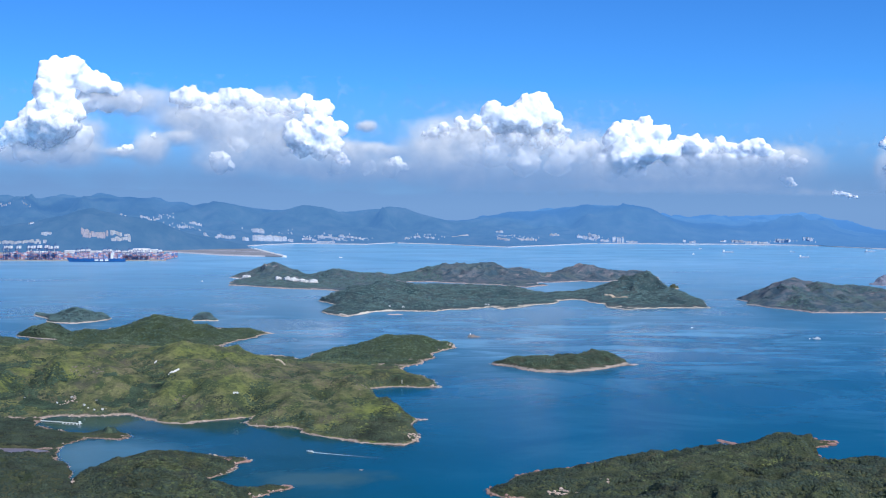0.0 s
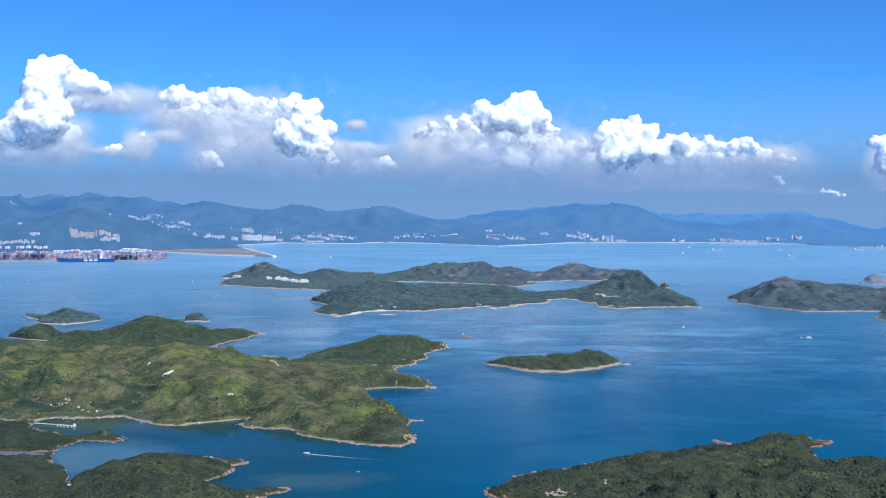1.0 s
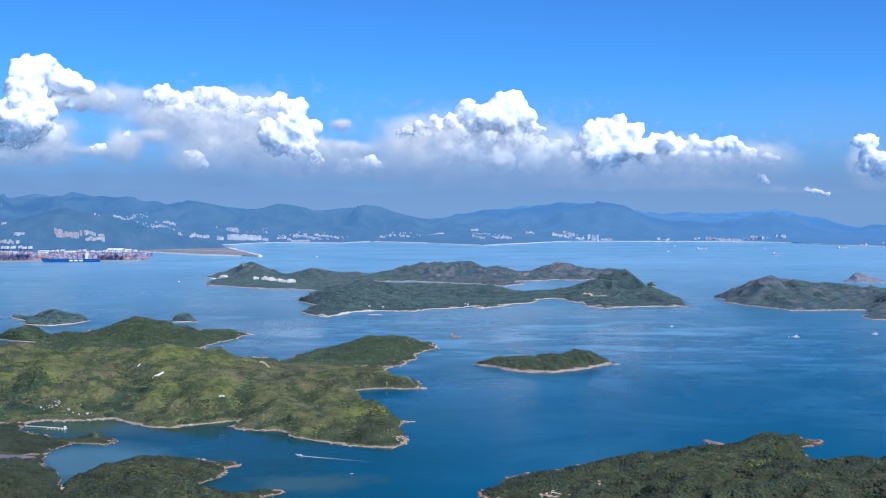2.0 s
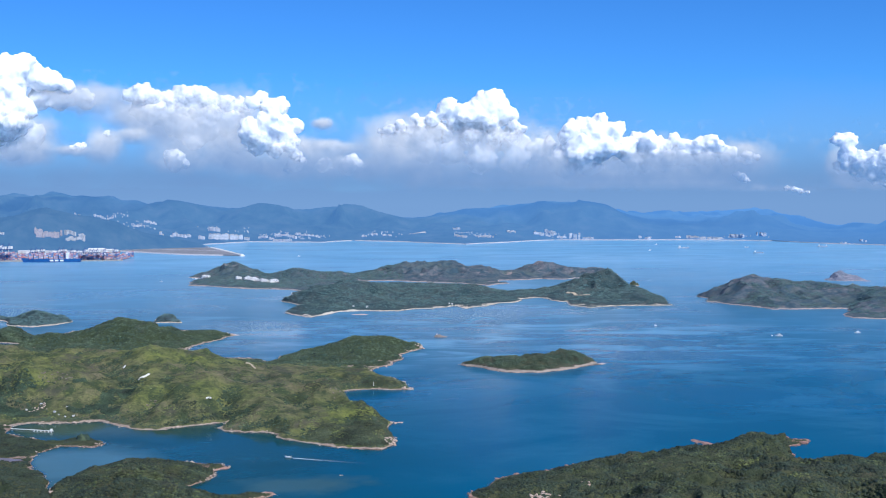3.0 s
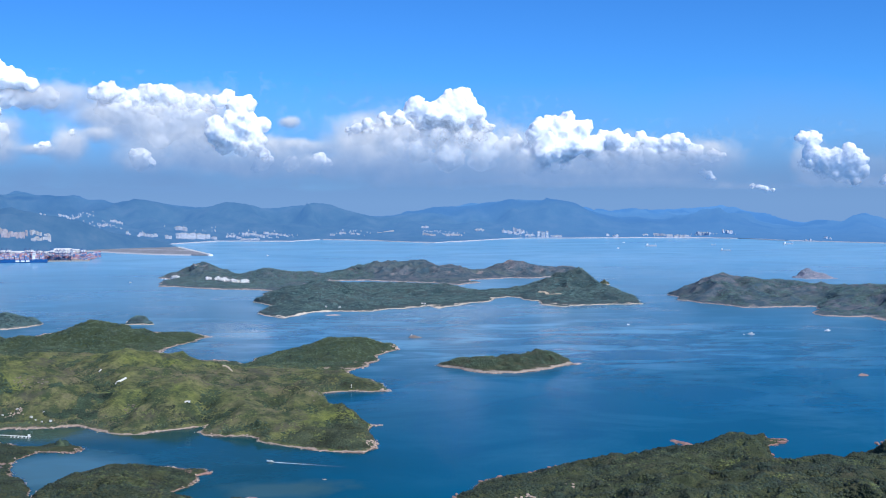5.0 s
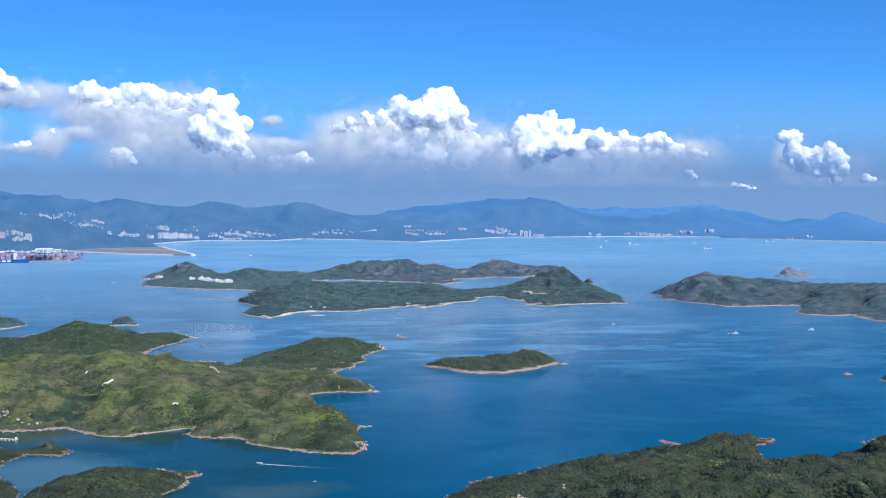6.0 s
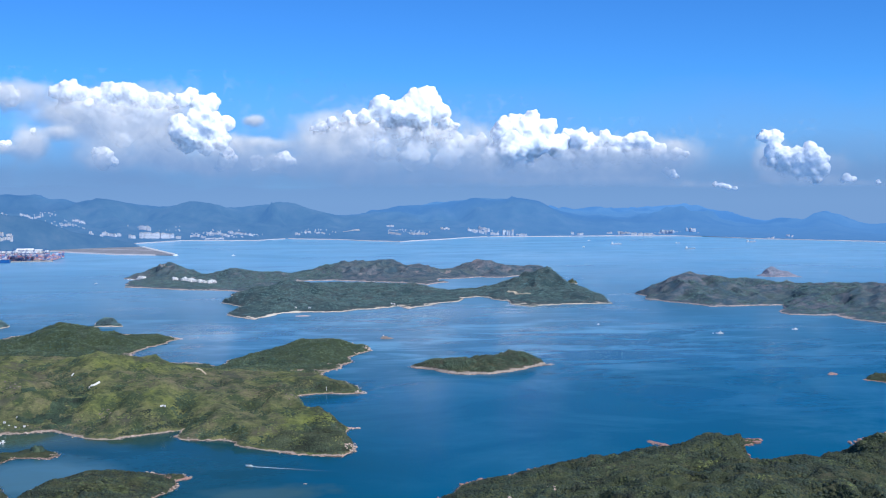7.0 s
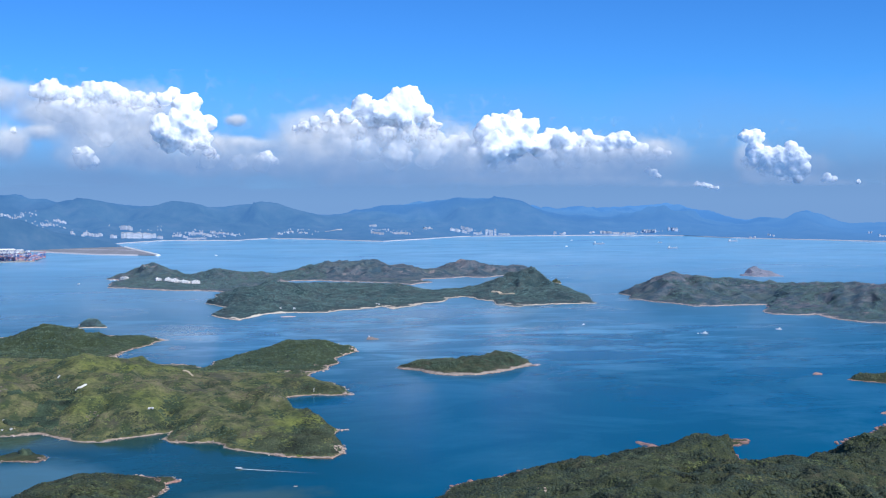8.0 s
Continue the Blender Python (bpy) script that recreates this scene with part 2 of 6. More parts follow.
def value_noise(x, y, seed):
    ix, iy = np.floor(x), np.floor(y)
    fx, fy = x - ix, y - iy
    fx, fy = fx * fx * fx * (fx * (fx * 6 - 15) + 10), fy * fy * fy * (fy * (fy * 6 - 15) + 10)
    a, b = hash01(ix, iy, seed), hash01(ix + 1, iy, seed)
    c, d = hash01(ix, iy + 1, seed), hash01(ix + 1, iy + 1, seed)
    return (a * (1 - fx) + b * fx) * (1 - fy) + (c * (1 - fx) + d * fx) * fy


def fbm(x, y, size, octaves=4, seed=1, gain=0.5):
    """Smooth noise round 0, about -1 to 1."""
    out, amp, tot, f = 0.0, 1.0, 0.0, 1.0 / size
    for o in range(octaves):
        c, s = math.cos(o * 0.7), math.sin(o * 0.7)
        out = out + amp * (value_noise((x * c - y * s) * f, (x * s + y * c) * f, seed + o * 3) * 2 - 1)
        tot += amp
        amp *= gain
        f *= 2.03
    return out / tot


def ragged(points, rough, rounds, rng):
    """A coastline: the plan's corners joined, split and jogged."""
    pts = [np.array(p, float) for p in points]
    for _ in range(rounds):
        out = []
        for a, b in zip(pts, pts[1:] + pts[:1]):
            d = b - a
            n = np.array((-d[1], d[0]))
            out += [a, (a + b) / 2 + n * rng.uniform(-rough, rough) + d * rng.uniform(-0.08, 0.08)]
        pts = out
    return np.array(pts)


def near_segments(px, py, line, closed, heights=None):
    """Distance from every point to a line, and the line's height at the nearest place."""
    best = np.full(px.shape, 1e18)
    z = np.zeros(px.shape)
    n = len(line)
    for i in range(n if closed else n - 1):
        j = (i + 1) % n
        (ax, ay), (bx, by) = line[i], line[j]
        dx, dy = bx - ax, by - ay
        u = np.clip(((px - ax) * dx + (py - ay) * dy) / max(dx * dx + dy * dy, 1e-9), 0, 1)
        q = (px - ax - u * dx) ** 2 + (py - ay - u * dy) ** 2
        nearer = q < best
        best = np.where(nearer, q, best)
        if heights is not None:
            z = np.where(nearer, heights[i] * (1 - u) + heights[j] * u, z)
    return np.sqrt(best), z


def inside(px, py, line):
    odd = np.zeros(px.shape, bool)
    for (ax, ay), (bx, by) in zip(line, np.roll(line, -1, axis=0)):
        cross = ((ay > py) != (by > py)) & (px < (bx - ax) * (py - ay) / (by - ay + 1e-12) + ax)
        odd ^= cross
    return odd


class Land:
    """A landmass: a coast on the water and spines of given height; slopes fall from spine to coast."""

    def __init__(self, outline, spines, step, seed, rough=0.13, rounds=2, bank=0.6, dome=1.45, round_top=4.0, gully=0.16, size=40.0, lump=0.35, reach=60.0, saddle=0.35, basins=(), spur=0.75):
        rng = np.random.default_rng(seed)
        self.coast = ragged(outline, rough, rounds, rng)
        self.spines, self.seed, self.step = spines, seed, step
        self.bank, self.dome, self.round_top, self.gully, self.size, self.lump = bank, dome, round_top, gully, size, lump
        self.reach, self.saddle, self.basins, self.spur = reach, saddle, basins, spur
        lo, hi = self.coast.min(0) - 3 * step, self.coast.max(0) + 3 * step
        self.xs, self.ys = np.arange(lo[0], hi[0], step), np.arange(lo[1], hi[1], step)
        gx, gy = np.meshgrid(self.xs, self.ys)
        self.z, self.d = self.height(gx, gy)
        self.gx, self.gy = gx, gy

    def height(self, x, y):
        d, _ = near_segments(x, y, self.coast, True)
        d = np.where(inside(x, y, self.coast), d, -d)
        di = np.maximum(d, 0)
        total, up = 0.0, 0.0
        for sp in self.spines:
            arr = np.array(sp, float)
            s, z = near_segments(x, y, arr[:, :2], False, arr[:, 2])
            s = np.sqrt(s * s + self.round_top ** 2) - self.round_top * 0.9
            u = di / (di + s + 1e-6)
            up = np.maximum(up, u)
            fall = self.saddle + (1 - self.saddle) * np.exp(-(s / self.reach) ** 2)
            total = total + (np.maximum(z, 0.01) * fall * (1 - (1 - u) ** self.dome)) ** 5
        h = total ** 0.2
        wide = fbm(x, y, self.size, 4, self.seed)
        rib = 1 - 2 * np.abs(fbm(x - 57, y * 0.8, self.size * 0.55, 3, self.seed + 13, 0.45))
        h = h * (1 + self.spur * 4 * up * (1 - up) * (rib - 0.55))
        crease = 1 - np.abs(fbm(x + 31, y, self.size * 0.7, 3, self.seed + 5))
        h = h * (1 + self.gully * wide + self.gully * 0.9 * (crease - 0.8))
        h = h + self.lump * fbm(x, y, max(5.0, self.size / 9), 3, self.seed + 9) * np.clip(h / 3, 0, 1)
        cliff = self.bank * np.clip(di / 1.1, 0, 1) * (0.75 + 1.1 * fbm(x, y, 11, 3, self.seed + 2))
        h = np.maximum(h, 0) + cliff
        for cx, cy, rx, ry, level in self.basins:
            w = np.clip((1.35 - np.sqrt(((x - cx) / rx) ** 2 + ((y - cy) / ry) ** 2)) / 0.35, 0, 1)
            h = h * (1 - w) + level * w
        return np.where(d > 0, h, d * 0.6), d

    def at(self, x, y):
        """Height by the grid, for things that stand on the land."""
        u = np.clip((np.asarray(x) - self.xs[0]) / self.step, 0, len(self.xs) - 1.001)
        v = np.clip((np.asarray(y) - self.ys[0]) / self.step, 0, len(self.ys) - 1.001)
        i, j = u.astype(int), v.astype(int)
        fu, fv = u - i, v - j
        z = self.z
        return (z[j, i] * (1 - fu) + z[j, i + 1] * fu) * (1 - fv) + (z[j + 1, i] * (1 - fu) + z[j + 1, i + 1] * fu) * fv

    def relief(self, x, y, reach):
        """Height over the mean of the ground around: below nought in a hollow."""
        k = max(1, int(reach / self.step))
        z = np.pad(np.maximum(self.z, 0), ((k, k), (k, k)), mode="edge")
        for axis in (0, 1):
            c = np.cumsum(z, axis=axis)
            z = (np.take(c, range(2 * k, c.shape[axis]), axis) - np.take(c, range(0, c.shape[axis] - 2 * k), axis)) / (2 * k)
        i = np.clip(((np.asarray(x) - self.xs[0]) / self.step).astype(int), 0, len(self.xs) - 1)
        j = np.clip(((np.asarray(y) - self.ys[0]) / self.step).astype(int), 0, len(self.ys) - 1)
        return self.z[j, i] - z[j, i]

    def shore(self, x, y):
        i = np.clip(((np.asarray(x) - self.xs[0]) / self.step).astype(int), 0, len(self.xs) - 1)
        j = np.clip(((np.asarray(y) - self.ys[0]) / self.step).astype(int), 0, len(self.ys) - 1)
        return self.d[j, i]

    def mesh(self, name, material, label, category="ground"):
        h, w = self.z.shape
        keep = self.d > -2.2 * self.step
        q = keep[:-1, :-1] & keep[1:, :-1] & keep[:-1, 1:] & keep[1:, 1:]
        idx = np.arange(h * w).reshape(h, w)
        quads = np.stack([idx[:-1, :-1][q], idx[:-1, 1:][q], idx[1:, 1:][q], idx[1:, :-1][q]], 1)
        used, flat = np.unique(quads, return_inverse=True)
        co = np.stack([self.gx.ravel()[used], self.gy.ravel()[used], self.z.ravel()[used]], 1)
        return sheet(name, co, flat.reshape(-1, 4), material, label, category, True)


def sheet(name, co, faces, material, label, category, smooth, kind="structure"):
    """A mesh from computed arrays."""
    me = bpy.data.meshes.new(name)
    n, k = faces.shape
    me.vertices.add(len(co))
    me.vertices.foreach_set("co", np.ascontiguousarray(co, dtype=np.float32).ravel())
    me.loops.add(n * k)
    me.loops.foreach_set("vertex_index", np.ascontiguousarray(faces, dtype=np.int32).ravel())
    me.polygons.add(n)
    me.polygons.foreach_set("loop_start", np.arange(0, n * k, k, dtype=np.int32))
    me.polygons.foreach_set("use_smooth", np.full(n, smooth))
    me.update(calc_edges=True)
    me.materials.append(material)
    return tagged(new(name, me), label, category, kind=kind)


def wood(name, land, count, size, material, label, seed, thick=0.5, patch=30.0, low=1.0, box=None, flat=0.55, far=False, glades=(), within=None, margin=1.6, hollow=None, strand=None):
    """Scrub and tree crowns over a landmass, in stands, as one body of leaves: each crown a ragged dome."""
    rng = np.random.default_rng(seed)
    lo, hi = land.coast.min(0), land.coast.max(0)
    if box:
        lo, hi = np.maximum(lo, box[:2]), np.minimum(hi, box[2:])
    if within:
        spots = np.array(within, float).reshape(-1, 4)
        lo, hi = (spots[:, :2] - spots[:, 2:] * 1.3).min(0), (spots[:, :2] + spots[:, 2:] * 1.3).max(0)
    x, y = rng.uniform(lo[0], hi[0], count * 7), rng.uniform(lo[1], hi[1], count * 7)
    z, d = land.at(x, y), land.shore(x, y)
    stand = fbm(x, y, patch, 4, seed + 3) * 0.5 + 0.5
    ok = (d > margin) & (z > low) & (stand + rng.uniform(-0.13, 0.13, len(x)) > 1 - thick)
    if strand:
        ok &= d < strand * (1 + 0.9 * fbm(x, y, 20.0, 4, seed + 6))
    if hollow is not None:
        ok &= land.relief(x, y, 16.0) < hollow + 1.1 * fbm(x, y, 16.0, 4, seed + 4)
    if within:
        ragged_edge = 1 + 2.4 * fbm(x, y, 15.0, 4, seed)
        ok &= np.any([((x - cx) / rx) ** 2 + ((y - cy) / ry) ** 2 < ragged_edge for cx, cy, rx, ry in spots], axis=0)
    for gx, gy, rx, ry in glades:
        ok &= ((x - gx) / rx) ** 2 + ((y - gy) / ry) ** 2 > 1 + 0.5 * fbm(x, y, 9.0, 2, seed)
    x, y, z, stand = x[ok][:count], y[ok][:count], z[ok][:count], stand[ok][:count]
    n = len(x)
    r = size * np.minimum(rng.lognormal(-0.1, 0.5, n), 1.75) * np.clip(0.7 + 0.6 * stand, 0.6, 1.4)
    turn = rng.uniform(0, 6.283, n)
    k = 5 if far else 4
    rings = [(0.0, 1.0, 1), (1.0, -0.15, k)] if far else [(0.0, 1.0, 1), (0.66, 0.7, k), (1.0, -0.2, k)]
    parts = []
    for rad, up, many in rings:
        for i in range(many):
            a = turn + i * 6.283 / k + (0.6 if rad == 1.0 else 0)
            jr = rad * rng.uniform(0.7, 1.3, n)
            parts.append(np.stack([x + r * jr * np.cos(a), y + r * jr * np.sin(a), z + r * flat * up * rng.uniform(0.7, 1.3, n)], 1))
    co = np.stack(parts, 1).reshape(-1, 3)
    f = []
    for i in range(k):
        j = (i + 1) % k
        f.append((0, 1 + i, 1 + j))
        if not far:
            f += [(1 + i, 1 + k + i, 1 + j), (1 + k + i, 1 + k + j, 1 + j)]
    faces = (np.arange(n)[:, None, None] * len(parts) + np.array(f)[None]).reshape(-1, 3)
    return sheet(name, co, faces, material, label, "trees", True, "stuff")


# ---- the sea ----
bm = bmesh.new()
bmesh.ops.create_grid(bm, x_segments=40, y_segments=40, size=9000)
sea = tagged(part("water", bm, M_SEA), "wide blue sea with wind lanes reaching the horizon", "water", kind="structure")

# ---- the lands ----
coast = [(-361.6, 723), (-240.8, 714), (-233.1, 722), (-215.3, 721), (-194.5, 727), (-178.1, 710), (-162, 699), (-149.9, 698), (-134, 711), (-114.7, 723), (-119.5, 702), (-106.8, 690), (-90.1, 689), (-76.2, 668), (-57.3, 654), (-37.8, 642), (-20.6, 636), (-13.9, 649), (-17, 675), (-19.9, 683), (-17.6, 698), (-12.9, 716), (-24.1, 712), (-33.1, 745), (-43.9, 777), (-58.6, 810), (-54.8, 830), (-37.6, 843), (-17.3, 841), (-2.8, 842)]
coast += [(-7.1, 877), (-20.8, 906), (-31.9, 937), (-17.7, 968), (-6.3, 1004), (0.9, 1060), (12.8, 1081), (3.6, 1121), (-23.9, 1154), (-66.3, 1123), (-97.3, 1052), (-119.9, 989), (-138.1, 1019), (-163.6, 1026), (-193.1, 1053), (-200.7, 1061), (-198.9, 1113), (-188.4, 1147), (-172.7, 1194), (-192.5, 1225), (-227.6, 1241), (-293, 1267), (-346.5, 1241), (-358.4, 1155), (-358.3, 1112), (-383, 1106), (-405.5, 1110), (-565.3, 1132)]
spines = [[(-405.8, 862, 26.4), (-331.6, 885, 27), (-309.5, 894, 25.2), (-276, 910, 19.1), (-251.7, 917, 19.7), (-228.4, 912, 17.4), (-190.5, 898, 19.7), (-164.9, 899, 18), (-142, 890, 14.4), (-122, 900, 10.7), (-116.1, 928, 4.3), (-95.3, 892, 6.3)],
          [(-116.1, 928, 4.3), (-88.1, 863, 8.1), (-66.9, 807, 11.1), (-51.5, 751, 14.2), (-31.1, 699, 10.9), (-18.7, 676, 6.9)],
          [(-190.5, 898, 19.7), (-150.9, 781, 18.2), (-135.6, 739, 11.9)],
          [(-142, 890, 14.4), (-94.5, 750, 12.1), (-74.6, 698, 8.5)],
          [(-262.4, 826, 22.5), (-243.2, 802, 22.6), (-232.2, 791, 18.4)],
          [(-332.9, 824, 19.2), (-292.7, 801, 18.7)],
          [(-108.9, 955, 1.2), (-87.8, 1002, 3.3), (-70.8, 1033, 6.8), (-52.1, 1054, 10.5), (-17.2, 1076, 12.3), (3.5, 1085, 5.1)],
          [(-74, 893, 6.3), (-38.8, 871, 8.2), (-17.7, 860, 4.4), (-5.2, 844, 0.4)],
          [(-495.9, 1054, 12.6), (-401.2, 1070, 7.1), (-373.8, 1080, 4.1), (-355.4, 1103, 2.6), (-340, 1122, 10.7), (-321.4, 1132, 7), (-297.1, 1143, 12), (-277.7, 1153, 17.7), (-248.3, 1145, 14.2), (-212, 1156, 8.3), (-194.2, 1182, 5.1), (-177.8, 1193, 0.5)]]
peninsula = Land(coast, spines, 1.4, 3, gully=0.36, lump=0.9, size=60.0, round_top=6.0, reach=42.0, saddle=0.3)
peninsula.mesh("ground_peninsula", M_HILL, "green grassy headland with scrub and a rim of pale rock")
wood("hillside_scrub", peninsula, 26000, 0.42, M_LEAF_GRASSY, "low green scrub scattered over the grassy headland", 21, thick=0.7, patch=22.0, box=(-400, 600, 50, 960), flat=0.38)
wood("hillside_wood", peninsula, 17000, 0.56, M_LEAF_HOLLOW, "dark green woodland in the hollows of the headland", 22, thick=0.8, patch=45.0, hollow=-0.75, box=(-400, 600, 50, 960))
wood("hind_wood", peninsula, 34000, 0.8, M_LEAF_DEEP, "dark green woodland on the hills behind", 33, flat=0.6, thick=0.92, patch=45.0, box=(-500, 940, 50, 1300))
wood("ravine_wood", peninsula, 7000, 0.6, M_LEAF_HOLLOW, "dark green trees filling a ravine of the headland", 34, thick=0.92, patch=12.0, flat=0.7, within=((-219, 783, 9, 8), (-208, 774, 8, 9), (-199, 766, 8, 11), (-190, 771, 6, 7), (-203, 753, 9, 9), (-189, 743, 9, 6), (-209, 743, 9, 7), (-248, 740, 15, 7), (-196, 733, 6, 4)))
wood("slope_scrub", peninsula, 8000, 0.5, M_LEAF, "dark scrub in patches on the headland's outer slopes", 45, thick=0.82, patch=12.0, flat=0.45, within=((-75, 753, 7, 5), (-60, 765, 9, 17), (-42, 657, 24, 10), (-23, 668, 8, 13), (-27, 699, 8, 15), (-120, 724, 11, 5), (-138, 722, 4, 6), (-34, 853, 30, 11), (-98, 840, 12, 14)))
wood("hollow_wood", peninsula, 6500, 0.8, M_LEAF_HOLLOW, "dark green trees behind the bay", 35, thick=0.62, patch=12.0, within=(-300, 760, 44, 62))
wood("shore_scrub", peninsula, 13000, 0.5, M_LEAF_DEEP, "dark green scrub along the headland shore", 38, thick=0.75, patch=20.0, strand=7.0, box=(-240, 600, 60, 960))
wood("point_scrub", peninsula, 5000, 0.5, M_LEAF, "dark scrub over the point of the headland", 39, thick=0.72, patch=14.0, within=(-34, 664, 22, 26))

coast = [(-364.5, 729), (-248.9, 718), (-240.6, 709), (-239, 690), (-222, 678), (-209.5, 668), (-202, 666.5), (-194.5, 672), (-184, 670.5), (-173.3, 658.5), (-176.6, 648), (-185.2, 651), (-197.1, 654), (-201, 642), (-203.9, 635), (-201.1, 614), (-193.2, 594.6), (-187.7, 588.1), (-179.1, 570.7), (-175.8, 554.2), (-167, 540.8), (-128.7, 502.8), (-251, 500.7)]
spines = [[(-310.3, 658, 2.4), (-247.1, 658, 1.7), (-233.4, 655, 1.7)],
          [(-228.5, 664, 0.7), (-213.1, 656, 0.9)],
          [(-197.3, 661, 0.4), (-189.2, 662, 1.0), (-179, 655.5, 0.4)],
          [(-258.1, 547, 9.8), (-208, 554, 7.2), (-191.4, 552, 7.2), (-181.6, 562, 3)]]
lagoon_shore = Land(coast, spines, 1.2, 4, gully=0.1, size=22.0, bank=0.6, basins=((-250, 616, 44, 8, 0.5),))
lagoon_shore.mesh("ground_lagoon_shore", M_LOW, "low wooded shore with a narrow sandy spit")
wood("shore_wood", lagoon_shore, 24000, 0.62, M_LEAF_TREE, "dense dark green trees on the low shore", 23, thick=0.86, margin=0.5, low=0.5, glades=((-250, 616, 48, 10), (-181, 657, 10, 11), (-203, 662, 7, 10)))
wood("spit_trees", lagoon_shore, 90, 1.25, M_LEAF_DEEP, "clump of dark green trees on the spit", 40, thick=0.95, patch=9.0, low=0.4, flat=1.2, within=(-188.5, 664.5, 4, 4))

coast = [(-171.6, 540.8), (-172.7, 568.4), (-164.4, 597.8), (-145.7, 616), (-118.1, 611), (-102.5, 606), (-96.9, 596.6), (-104.1, 589.8), (-104.2, 567.3), (-108.5, 561.3), (-113, 554.2), (-104.8, 542), (-88.1, 535.8), (-79, 543.6), (-68.1, 540.5), (-77.2, 531.7), (-84, 518.2), (-80.7, 476.7), (-118.6, 423.1), (-162.3, 467)]
spines = [[(-166.8, 532, 3), (-163.7, 548, 4.2), (-152.3, 564, 6.8), (-137.3, 569, 8.2), (-122.3, 576, 6.1), (-107.6, 586, 3.1), (-101.9, 594, 0.8)],
          [(-123.7, 513, 14.3), (-103.1, 508, 10), (-86.1, 523, 2.4)],
          [(-155.9, 475, 10.9), (-121.8, 476, 14.4), (-92.1, 476, 12.1)]]
cove_hill = Land(coast, spines, 1.1, 5, gully=0.12, size=25.0)
cove_hill.mesh("ground_cove_hill", M_WOOD, "wooded hill above a small rocky cove")
wood("cove_wood", cove_hill, 18000, 0.45, M_LEAF, "dense green scrub over the cove hill", 24, thick=0.72, patch=14.0, flat=0.36)
wood("cove_trees", cove_hill, 9500, 0.58, M_LEAF_TREE, "dark green trees in groups on the cove hill", 43, thick=0.56, patch=12.0, flat=0.62)
wood("cove_shrubs", cove_hill, 3400, 0.6, M_LEAF_SHRUB, "bright green shrubs in patches on the cove hill", 44, thick=0.45, patch=15.0, flat=0.45)

coast = [(20.7, 537.8), (21.8, 527.3), (34.6, 521.4), (24.3, 425.2), (147.9, 389.7), (210, 427.9)]
coast += [(272.5, 547.2), (341.9, 666), (322.1, 683), (299.6, 664), (283, 651), (272.3, 643), (266.7, 619), (268.2, 610), (251.2, 615), (230.5, 590.5), (215.6, 584.6), (204.5, 587.5), (193.9, 587.6), (194.8, 602), (198, 623), (198.8, 635), (219.1, 653), (211.1, 655), (203.7, 662), (174.6, 645), (161.6, 635), (155.9, 643), (152, 625), (117.5, 613), (67.3, 587.2), (35.7, 565.5)]
spines = [[(22, 533, 0.4), (30.2, 534, 3.4), (56.1, 536, 4.6), (83.6, 548, 7.8), (112.3, 560, 10.2), (143.7, 578, 10.5), (171.5, 598, 12.6), (189.3, 609, 12.4)],
          [(168.1, 539, 10.9), (173.4, 517, 13.9), (199.1, 546, 9.8), (230.8, 571, 8.9), (244.9, 563, 9.6), (261.5, 573, 14.5), (282, 570, 16.9)],
          [(37.3, 462, 13.3), (80.5, 455, 19), (126.5, 464, 21.2), (175.1, 481, 18.5)],
          [(269.7, 634, 0.4), (272.5, 612, 5.6)]]
near_hill = Land(coast, spines, 1.1, 6, gully=0.16, size=36.0, reach=45.0, saddle=0.5)
near_hill.mesh("ground_near_hill", M_WOOD, "wooded hill with red-brown rocks along the water")
wood("near_wood", near_hill, 46000, 0.46, M_LEAF, "low green scrub over the near hill", 25, thick=0.72, patch=16.0, flat=0.36, glades=((89, 486, 6, 3), (128, 500, 5, 2.5), (160, 560, 4, 3), (60, 540, 4, 2), (205, 520, 7, 3), (156, 648, 9, 12), (208, 648, 12, 10)))
wood("near_trees", near_hill, 22000, 0.62, M_LEAF_TREE, "dark green trees standing in groups on the near hill", 41, thick=0.56, patch=13.0, flat=0.62, glades=((89, 486, 6, 3), (128, 500, 5, 2.5), (160, 560, 4, 3), (60, 540, 4, 2), (205, 520, 7, 3), (156, 648, 9, 12), (208, 648, 12, 10)))
wood("near_shrubs", near_hill, 9000, 0.5, M_LEAF_SHRUB, "bright green shrubs in patches on the near hill", 42, thick=0.45, patch=18.0, flat=0.45, glades=((89, 486, 6, 3), (128, 500, 5, 2.5), (160, 560, 4, 3), (60, 540, 4, 2), (205, 520, 7, 3), (156, 648, 9, 12), (208, 648, 12, 10)))
wood("near_grass", near_hill, 1800, 0.45, M_LEAF_GRASSY, "bright yellow-green shrubs in a few sunny patches", 46, thick=0.7, patch=9.0, flat=0.4, within=((97, 538, 9, 4), (161, 560, 9, 5), (154, 478, 8, 4), (184, 478, 9, 3), (40, 540, 5, 3)))

coast = [(39.9, 970), (44.6, 960), (55.7, 953), (65.7, 934), (82.6, 922), (100.3, 922), (119.6, 936), (140.6, 956), (157.9, 967), (152.8, 991), (143, 1006), (124.5, 1013), (94.7, 1004), (70, 996), (50.4, 984)]
spines = [[(45, 970, 1), (56.4, 967, 4.7), (76.8, 961, 5.6), (99.8, 962, 7.9), (114.5, 969, 6.6), (126.6, 973, 9.2), (136.4, 977, 9), (146.4, 980, 4.3), (153.4, 974, 0.4)]]
islet = Land(coast, spines, 1.1, 7, gully=0.14, size=22.0, bank=1.0)
islet.mesh("ground_islet", M_ISLET, "small wooded islet ringed by pale rock")
